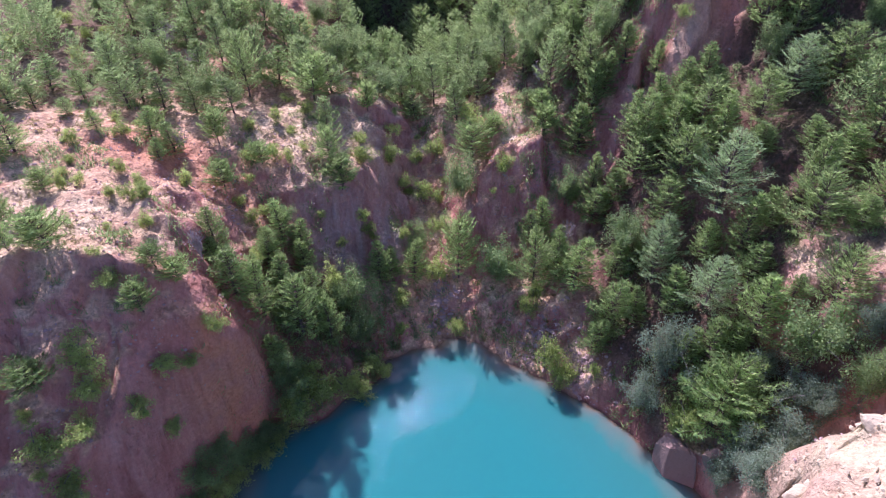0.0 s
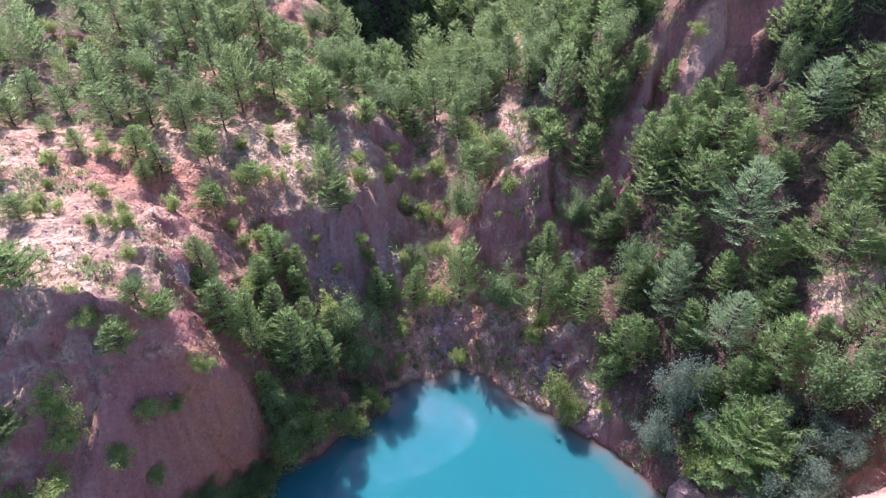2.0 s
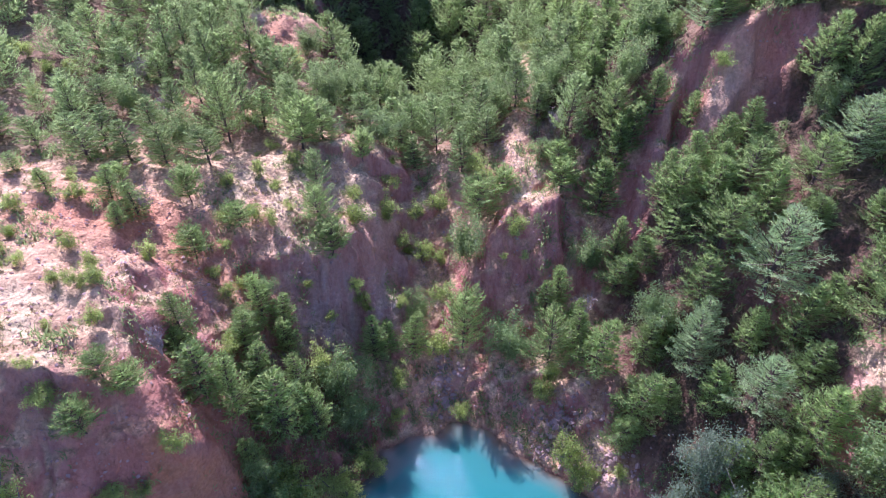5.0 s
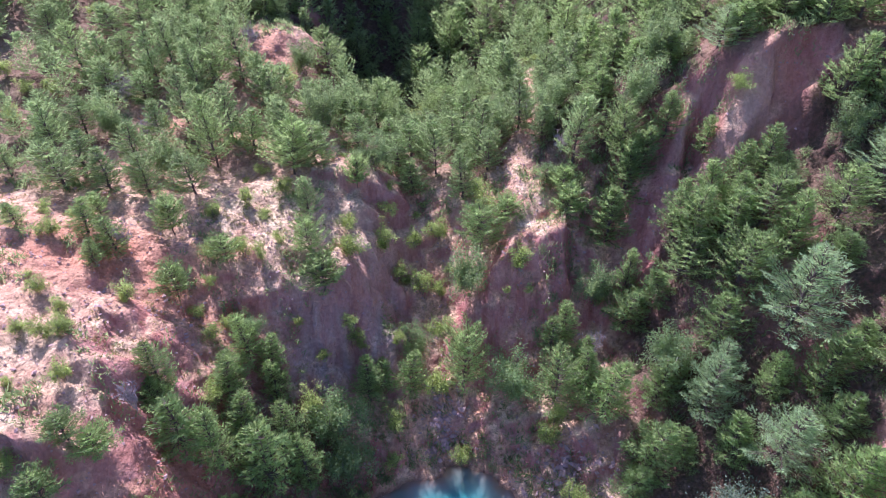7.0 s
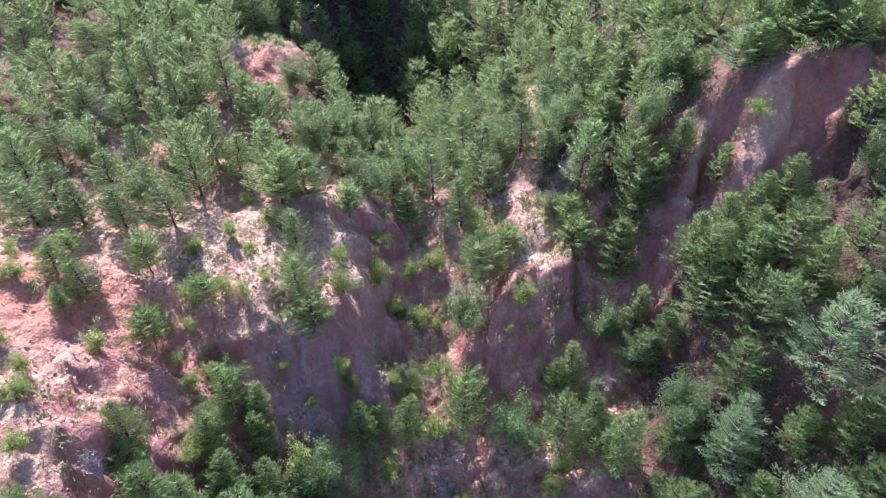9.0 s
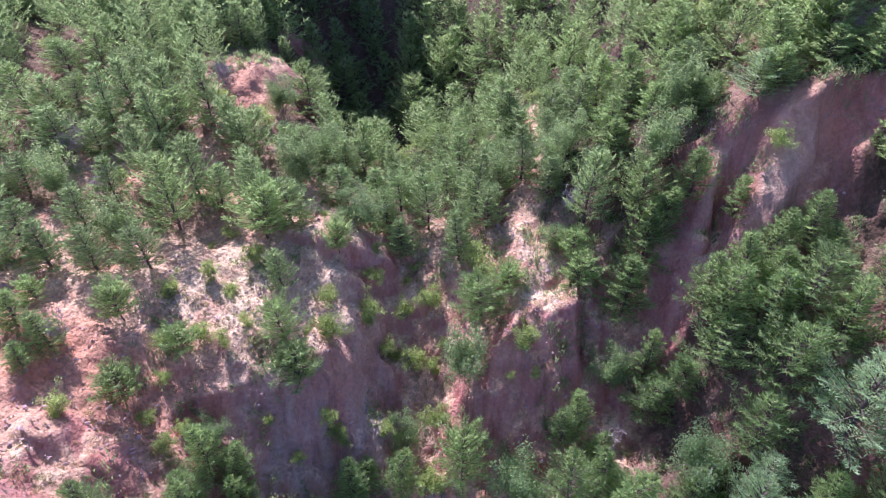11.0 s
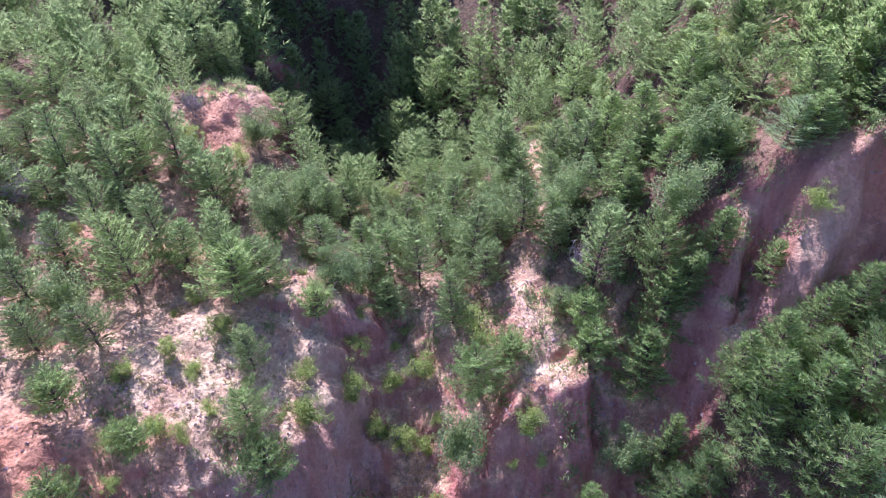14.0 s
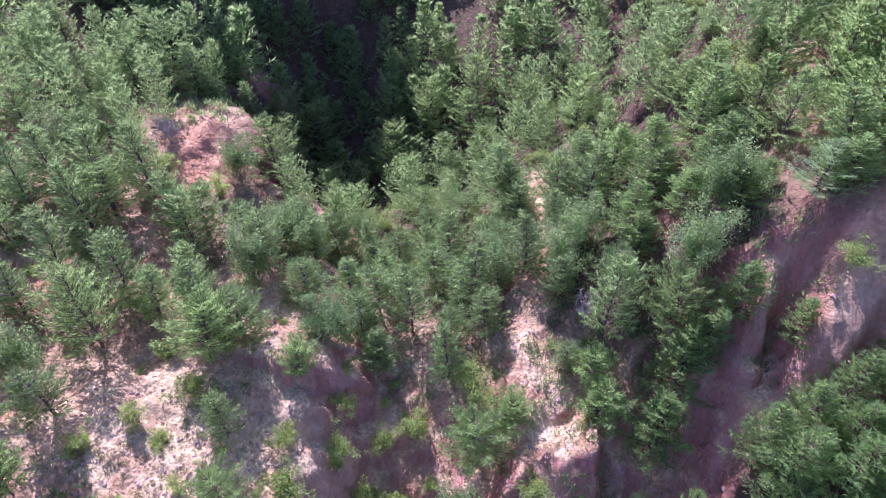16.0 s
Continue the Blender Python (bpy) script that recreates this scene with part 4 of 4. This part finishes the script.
# west bluff
grow(SHRUBS, "shrub", "small leafy shrub clinging to the shaded bluff face", "shrub", "shrubs",
     (-27.7, 38.7, 1.3, 1.0), (-28.7, 38.2, 1.8, 0.8), (-25.4, 40.7, 1.4, 1.2), (-24.6, 37.0, 1.2, 0.9), (-23.2, 36.9, 1.5, 1.5), (-22.2, 37.2, 1.4, 1.3),
     (-23.5, 33.5, 1.0, 0.6), (-22.4, 29.7, 1.4, 1.6), (-16.5, 29.3, 1.6, 1.7), (-23.2, 25.3, 1.9, 2.9), (-19.3, 26.6, 1.2, 1.8), (-17.8, 27.2, 1.7, 1.2),
     (-22.7, 24.1, 1.8, 1.9), (-20.6, 24.1, 1.7, 1.8), (-23.2, 22.2, 2.6, 2.0), (-24.8, 20.6, 2.1, 2.9), (-25.0, 19.5, 1.7, 1.0), (-23.7, 19.5, 1.7, 3.0),
     (-22.9, 30.3, 0.8, 1.0), (-21.2, 34.4, 1.7, 1.1), (-19.3, 24.5, 1.0, 1.3), (-26.2, 22.0, 0.9, 1.1))
# west bluff
grow(SHRUBS, "shrub", "small leafy shrub clinging to the shaded bluff face", "shrub", "shrubs",
     (-16.4, 26.6, 2.6, 2.4), (-17.2, 25.2, 2.4, 2.3), (-23.5, 39.2, 1.8, 1.1), (-16.2, 38.3, 2.1, 1.6), (-18.0, 23.6, 2.4, 2.1),
     (-19.0, 21.6, 2.2, 2.0), (-15.4, 27.6, 2.2, 2.2), (-14.4, 28.9, 2.0, 2.4))
# dell by the pond
grow(SHRUBS, "shrub", "low leafy shrub at the pond edge", "shrub", "shrubs",
     (-16.7, 42.5, 1.4, 1.3), (-4.1, 41.8, 3.1, 1.8), (-11.0, 31.7, 4.6, 3.2), (-7.6, 33.2, 2.9, 2.3), (-12.9, 30.7, 3.6, 2.7), (-6.6, 35.7, 2.1, 1.8),
     (-9.3, 33.7, 2.0, 2.8), (-21.5, 42.5, 2.1, 1.3), (-10.1, 40.7, 4.4, 1.1), (-11.9, 32.2, 3.9, 3.0), (1.3, 40.0, 2.9, 1.7), (-5.7, 35.2, 2.5, 1.9),
     (-4.4, 39.5, 2.1, 1.4))
# east bank
grow(SHRUBS, "shrub", "low leafy shrub on the stony bank", "shrub", "shrubs",
     (18.8, 26.9, 4.2, 2.8), (8.7, 41.3, 3.4, 1.4), (8.0, 40.2, 2.4, 1.9), (9.4, 35.4, 4.5, 2.3), (10.2, 33.7, 4.2, 2.0), (18.9, 28.1, 2.4, 2.8),
     (11.1, 34.2, 2.5, 1.6), (13.3, 33.5, 1.5, 1.2))
# plateau
grow(SHRUBS, "shrub", "sparse low shrub on pink soil", "shrub", "shrubs",
     (-30.1, 43.7, 1.6, 1.2), (-27.2, 46.1, 1.6, 1.6), (-18.6, 52.4, 1.6, 1.4), (-16.3, 54.2, 1.7, 1.3), (-18.1, 48.6, 1.4, 1.4), (-18.0, 43.9, 1.6, 1.3),
     (-16.4, 44.0, 1.3, 1.1), (-15.7, 49.3, 1.8, 1.3), (-14.3, 48.9, 1.6, 1.1), (-28.9, 48.8, 0.9, 1.4), (-13.8, 56.4, 1.7, 1.8), (-11.5, 45.9, 1.1, 0.8),
     (-9.8, 44.7, 1.9, 1.0), (-13.2, 50.7, 1.0, 1.1))
# gully and wedge
grow(SHRUBS, "shrub", "low yellow-green shrub on the gully side", "shrub", "shrubs",
     (-5.4, 57.5, 1.5, 1.7), (-5.8, 54.6, 2.3, 2.0), (-8.3, 54.4, 1.6, 1.9), (-7.9, 51.5, 2.2, 2.3), (-0.6, 56.8, 2.1, 2.2),
     (-2.1, 52.7, 2.8, 2.0), (6.2, 51.1, 2.2, 2.2), (6.9, 49.8, 1.1, 0.9), (0.5, 48.3, 3.0, 2.0), (-0.6, 44.5, 3.7, 2.1),
     (-2.7, 56.0, 2.3, 1.7), (5.1, 49.6, 1.3, 0.7), (-6.9, 46.3, 1.7, 1.0), (-7.9, 46.8, 1.9, 1.3), (-7.3, 46.5, 1.8, 1.3),
     (-4.4, 53.3, 2.0, 1.4), (-0.5, 52.4, 2.1, 1.4))
# gully and wedge
grow(SHRUBS, "shrub", "low yellow-green shrub on the gully side", "shrub", "shrubs",
     (-4.3, 47.6, 1.8, 1.2), (3.2, 57.6, 3.0, 2.6))
# slope under the scar
grow(SHRUBS, "shrub", "low shrub below the scar", "shrub", "shrubs",
     (23.1, 57.7, 1.4, 1.7))


# the woods between: the same pines, as thick as the slopes carry them
def clear_of(x, y, gap):
    return all((x - a) ** 2 + (y - b) ** 2 > (gap + 0.22 * c) ** 2 for a, b, c in STANDING)


upper_spots = []
for gx, gy in ((a, b) for a in np.arange(-46, 47, 2.3) for b in np.arange(22, 94, 2.3)):
    x, y = gx + sow.uniform(-1.1, 1.1), gy + sow.uniform(-1.1, 1.1)
    chance, pick, tall, wide = sow.rand(), sow.rand(), sow.uniform(3.4, 6.4), sow.uniform(2.4, 3.8)
    if chance < woodland(x, y) and ground(x, y) > 0.8 and steepness(x, y) < (1.6 if y < 62 else 2.6) and clear_of(x, y, 1.1):
        if pick < 0.74 and (y > 76 or abs(x) > 33):
            upper_spots.append((x, y, tall))
            STANDING.append((x, y, wide))
        elif pick < 0.74:
            grow(PINES, "pine_tree", "green pine in the dense quarry woods", "tree", "pines", (x, y, tall, wide))
        elif pick < 0.85:
            grow(BROAD, "broadleaf_tree", "leafy green tree among the pines", "tree", "broadleaf trees", (x, y, 0.75 * tall, wide))
        else:
            grow(SHRUBS, "shrub", "low leafy shrub among the pines", "shrub", "shrubs", (x, y, 0.35 * tall, 0.7 * wide))


# low plants scattered over the bare plateau and the ridges
for gx, gy in ((a, b) for a in np.arange(-30, 12, 2.2) for b in np.arange(40, 70, 2.2)):
    x, y = gx + sow.uniform(-1, 1), gy + sow.uniform(-1, 1)
    chance, tall = sow.rand(), sow.uniform(0.45, 1.0)
    if chance < 0.27 and woodland(x, y) < 0.35 and ground(x, y) > 3 and steepness(x, y) < 0.85 and clear_of(x, y, 0.5):
        grow(SHRUBS, "shrub", "small low shrub on bare pinkish soil", "shrub", "shrubs", (x, y, tall, 1.4 * tall))


# ---- far woods, too many to count ----
def thicket(name, label, spots, forms, material, seed):
    """Many small trees joined into one mesh."""
    rng = np.random.RandomState(seed)
    pieces = []
    for x, y, tall in spots:
        (verts, faces), high = forms[rng.randint(len(forms))], tall
        turn = rng.uniform(0, 6.28)
        c, s = math.cos(turn), math.sin(turn)
        wide = rng.uniform(0.8, 1.15)
        v = verts @ np.array([[c, s, 0], [-s, c, 0], [0, 0, 1]]) * (high / 6 * wide, high / 6 * wide, high / 6)
        pieces.append((v + (x, y, float(ground(x, y)) - 0.1), faces))
    verts = np.concatenate([v for v, _ in pieces])
    shift = np.cumsum([0] + [len(v) for v, _ in pieces[:-1]])
    faces = np.concatenate([f + n for (_, f), n in zip(pieces, shift)])
    return tagged(new(name, mesh(name, verts, faces, material)), label, "woods", kind="stuff")


far_spots = []
for gx in np.arange(-80, 81, 3.3):
    for gy in np.arange(30, 128, 3.3):
        x, y = gx + sow.uniform(-1.5, 1.5), gy + sow.uniform(-1.5, 1.5)
        near = abs(x) < 46 and y < 94
        if not near and (y > 94 or abs(x) > 46) and sow.rand() < 0.8 and abs(x) < 0.6 * (y - 30) + 30:
            tall = sow.uniform(4.5, 8.0)
            # a bare pink slope shows high on the right of the ravine, and the woods thin out to the sides
            if math.hypot((x - 6.2) / 2.4, (y - 108) / 5.5) > 1 and abs(x) < 0.42 * (y - 30) + 28:
                far_spots.append((x, y, tall))
FAR_CROWNS = [pine_form(seed, 6.0, 2.0, 8, 0.08, 0.58, 0.22)[1] for seed in (51, 52, 53)]
UPPER_CROWNS = [pine_form(seed, 6.0, 2.0, 11, 0.06, 0.36, 0.75, dome)[1] for seed, dome in ((54, 0.2), (55, 0.5), (56, 0.7))]
thicket("upper_woods", "green pines crowding the upper valley", upper_spots, UPPER_CROWNS, NEEDLES, 9)
thicket("far_woods", "dense dark green pine woods on the far slopes", far_spots, FAR_CROWNS, NEEDLES, 8)


# ---- loose stones, boulders and weeds ----
def bare(x, y):
    return np.clip(1 - 1.3 * woodland(x, y), 0.06, 1)


def stone_field(name, label, count, box, weight, low, high, material, seed):
    """Broken stones strewn over the ground, joined into one mesh."""
    rng = np.random.RandomState(seed)
    x, y = rng.uniform(box[0], box[1], 6 * count), rng.uniform(box[2], box[3], 6 * count)
    keep = (rng.rand(6 * count) < weight(x, y)) & (ground(x, y) > 0.1)
    x, y = x[keep][:count], y[keep][:count]
    n = len(x)
    size = low * (high / low) ** (rng.rand(n) ** 2.2)
    corners = np.array([[1, 0, 0], [0, 1, 0], [-1, 0, 0], [0, -1, 0], [0, 0, 1], [0, 0, -1], [0.6, 0.6, 0.5], [-0.6, -0.5, 0.5]], float)
    faces = np.array([[0, 6, 4], [0, 1, 6], [1, 4, 6], [1, 2, 4], [2, 7, 4], [2, 3, 7], [3, 4, 7], [3, 0, 4], [1, 0, 5], [2, 1, 5], [3, 2, 5], [0, 3, 5]])
    jitter = corners[None] * rng.uniform(0.55, 1.25, (n, 8, 3)) * rng.uniform(0.6, 1.2, (n, 1, 3))
    turn = rng.uniform(0, 6.28, n)
    c, s = np.cos(turn)[:, None], np.sin(turn)[:, None]
    v = np.stack([jitter[..., 0] * c - jitter[..., 1] * s, jitter[..., 0] * s + jitter[..., 1] * c, jitter[..., 2] * 0.75], -1) * size[:, None, None]
    v += np.stack([x, y, ground(x, y) + 0.15 * size], -1)[:, None]
    ob = new(name, mesh(name, v.reshape(-1, 3), (np.arange(n)[:, None, None] * 8 + faces).reshape(-1, 3), material))
    return tagged(ob, label, "stones", kind="stuff")


def patch(x, y, *spots):
    return np.clip(sum(a * np.exp(-(((x - cx) / rx) ** 2) - ((y - cy) / ry) ** 2) for cx, cy, rx, ry, a in spots), 0, 1)


stone_field("loose_stones", "small broken pinkish stones strewn over the bare soil", 11000, (-36, 36, 18, 84), lambda x, y: 0.35 * bare(x, y) + patch(x, y, (-13, 51, 6, 3, 0.6), (-1.5, 47, 1.6, 5, 0.9), (7, 58, 3, 5, 0.8), (-22, 43, 6, 3, 0.4)), 0.04, 0.2, RUBBLE, 61)
stone_field("bank_rubble", "broken pale and red stones along the pond bank", 1500, (-2, 15, 30, 45), lambda x, y: patch(x, y, (12.4, 34, 1.9, 3.0, 1.0), (9.5, 38, 2.2, 2, 0.7), (0, 42.5, 1.2, 2.2, 1.0)), 0.07, 0.42, RUBBLE, 62)
stone_field("outcrop_stones", "pale angular stones on the sunlit bluff top", 600, (16, 34, 10, 23), lambda x, y: patch(x, y, (24, 16, 7, 5, 0.9)), 0.06, 0.35, PALE_ROCK, 63)


def boulder(x, y, long, wide, high, turn, seed, material, label, sink=0.35, flats=()):
    """One weathered block with broken faces."""
    rng = np.random.RandomState(seed)
    bm = bmesh.new()
    bmesh.ops.create_icosphere(bm, subdivisions=3, radius=1.0)
    cuts = [(Vector(rng.normal(0, 1, 3)).normalized(), rng.uniform(0.5, 0.8)) for _ in range(14)]
    cuts += [(Vector(normal).normalized(), reach) for *normal, reach in flats]
    for v in bm.verts:
        for normal, reach in cuts:
            over = v.co.dot(normal) - reach
            if over > 0:
                v.co -= normal * over
        v.co += v.co.normalized() * 0.06 * noise.noise(v.co * 2.3 + Vector((seed, 0, 0))) + v.co.normalized() * 0.03 * noise.noise(v.co * 7.0)
        v.co = Vector((v.co.x * long, v.co.y * wide, v.co.z * high))
    me = bpy.data.meshes.new("boulder")
    bm.to_mesh(me)
    bm.free()
    me.materials.append(material)
    ob = new("boulder", me)
    ob.matrix_basis = pose(x, y, float(ground(x, y)) + high * (0.6 - sink), rng.uniform(-8, 8), rng.uniform(-8, 8), turn)
    return tagged(ob, label, "boulder", "boulders")


boulder(18.2, 25.7, 1.3, 2.8, 3.9, 30, 71, RED_ROCK, "large flat-faced brown rock slab standing at the pond edge", 0.2, [(-0.55, -0.8, 0.3, 0.28), (0.2, 0.1, 1, 0.55), (-0.9, 0.5, 0.1, 0.5), (0.95, -0.2, 0.1, 0.5)])
boulder(20.6, 24.2, 1.3, 1.2, 1.7, -10, 72, RED_ROCK, "brown rock block in the shade beside the slab")
boulder(21.8, 25.2, 1.0, 1.2, 1.2, 40, 73, RED_ROCK, "brown rock block half hidden under bushes")
for n, (x, y, size) in enumerate([(18.7, 15.4, 0.9), (20.5, 17.2, 0.8), (22.5, 18.6, 0.7), (24.5, 19.2, 0.8), (20.1, 13.8, 0.7), (22.9, 15.6, 0.5)]):
    boulder(x, y, size * 1.5, size * 1.1, size * 0.7, 37 * n, 80 + n, PALE_ROCK, "pale sunlit weathered rock on the bluff edge", 0.95)


def weeds(name, label, count, box, weight, tall, material, seed):
    """Tufts of grass and weeds, joined into one mesh."""
    rng = np.random.RandomState(seed)
    x, y = rng.uniform(box[0], box[1], 8 * count), rng.uniform(box[2], box[3], 8 * count)
    keep = (rng.rand(8 * count) < weight(x, y)) & (ground(x, y) > 0.25)
    x, y = x[keep][:count], y[keep][:count]
    each = 16
    size = rng.uniform(0.5, 1.3, len(x)) * tall
    px = np.repeat(x, each) + rng.normal(0, 0.35, len(x) * each) * np.repeat(size, each)
    py = np.repeat(y, each) + rng.normal(0, 0.35, len(x) * each) * np.repeat(size, each)
    at = np.stack([px, py, ground(px, py) - 0.03], -1)
    way = rng.normal(0, 0.55, (len(at), 3)) + (0, 0, 1.0)
    at[:, 2] += rng.uniform(0, 0.5, len(at)) * np.repeat(size, each)
    v, f = blades(at, way, np.repeat(size, each) * rng.uniform(0.4, 1.0, len(at)), 0.16 * np.repeat(size, each), rng)
    return tagged(new(name, mesh(name, v, f, material)), label, "weeds", kind="stuff")


def bare_shrub_form(seed, height=1.6, reach=0.9):
    """Twigs of a leafless shrub."""
    rng = np.random.RandomState(seed)
    starts, ends = [], []
    for k in range(9):
        angle, out = k * 0.7 + rng.uniform(-0.3, 0.3), reach * rng.uniform(0.3, 0.8)
        tip = np.array([out * math.cos(angle), out * math.sin(angle), height * rng.uniform(0.6, 1.0)])
        starts.append(np.zeros(3))
        ends.append(tip)
        for f in range(9):
            node = tip * rng.uniform(0.3, 1.0)
            end = node + rng.normal(0, 0.22, 3) * reach + (0, 0, 0.15 * height)
            starts.append(node)
            ends.append(end)
            for g in range(4):
                fork = node + (end - node) * rng.uniform(0.4, 1.0)
                starts.append(fork)
                ends.append(fork + rng.normal(0, 0.14, 3) * reach + (0, 0, 0.08 * height))
    return rods(np.array(starts), np.array(ends), 0.022, 0.007)


BARE_SHRUBS = [(-23.0, 24.2, 1.1, 1.3), (29.1, 64.2, 2.7, 4.3), (10.6, 61.2, 1.9, 2.5), (-26.5, 62.3, 2.3, 3.1), (-21.4, 80.2, 2.6, 3.3), (-18.1, 34.3, 2.5, 1.5), (-23.2, 47.2, 2.1, 2.0), (11.9, 45.8, 3.5, 2.0), (7.7, 67.6, 2.8, 2.6), (-30.1, 66.6, 2.2, 3.5)]
for n, (x, y, tall, wide) in enumerate(BARE_SHRUBS):
    root = new("bare_shrub")
    root.empty_display_size = 0.3
    twigs = new("crown", mesh("crown", *bare_shrub_form(100 + n, tall, 0.5 * wide), DRY_TWIG))
    twigs.parent = root
    root.matrix_basis = pose(x, y, float(ground(x, y)) - 0.08, 0, 0, 50 * n)
    tagged(root, "grey leafless shrub with fine dry twigs", "shrub", "bare shrubs")

clumps = lambda x, y: np.clip(fractal(x / 3.5, y / 3.5, 2.0, 3) * 1.4, 0, 1)
weeds("dry_grass", "yellowish tufts of grass and weeds on the bare plateau", 2800, (-36, 14, 30, 76), lambda x, y: clumps(x, y) * bare(x, y) + patch(x, y, (-15, 50, 6, 3, 0.5), (4, 57, 3, 8, 0.6), (0.8, 48, 1.0, 4, 0.6)), 0.21, WEED, 91)
weeds("green_undergrowth", "low green undergrowth between the trees and along the bank", 6000, (-36, 36, 24, 92), lambda x, y: clumps(x + 50, y) * (0.35 + 0.65 * woodland(x, y)) + patch(x, y, (-10, 37, 5, 4, 0.8), (9, 37.5, 3, 1.5, 0.5), (4, 40.5, 4, 1.2, 0.5), (-6, 36.5, 3, 2, 0.7)), 0.55, LEAVES, 92)
weeds("bank_plants", "dark green plants hanging over the water's edge", 900, (-20, 20, 23, 42), lambda x, y: np.exp(-(((ground(x, y) - 0.7) / 0.5) ** 2)) * np.clip(0.25 + clumps(x + 20, y + 9), 0, 1), 0.7, LEAVES, 93)
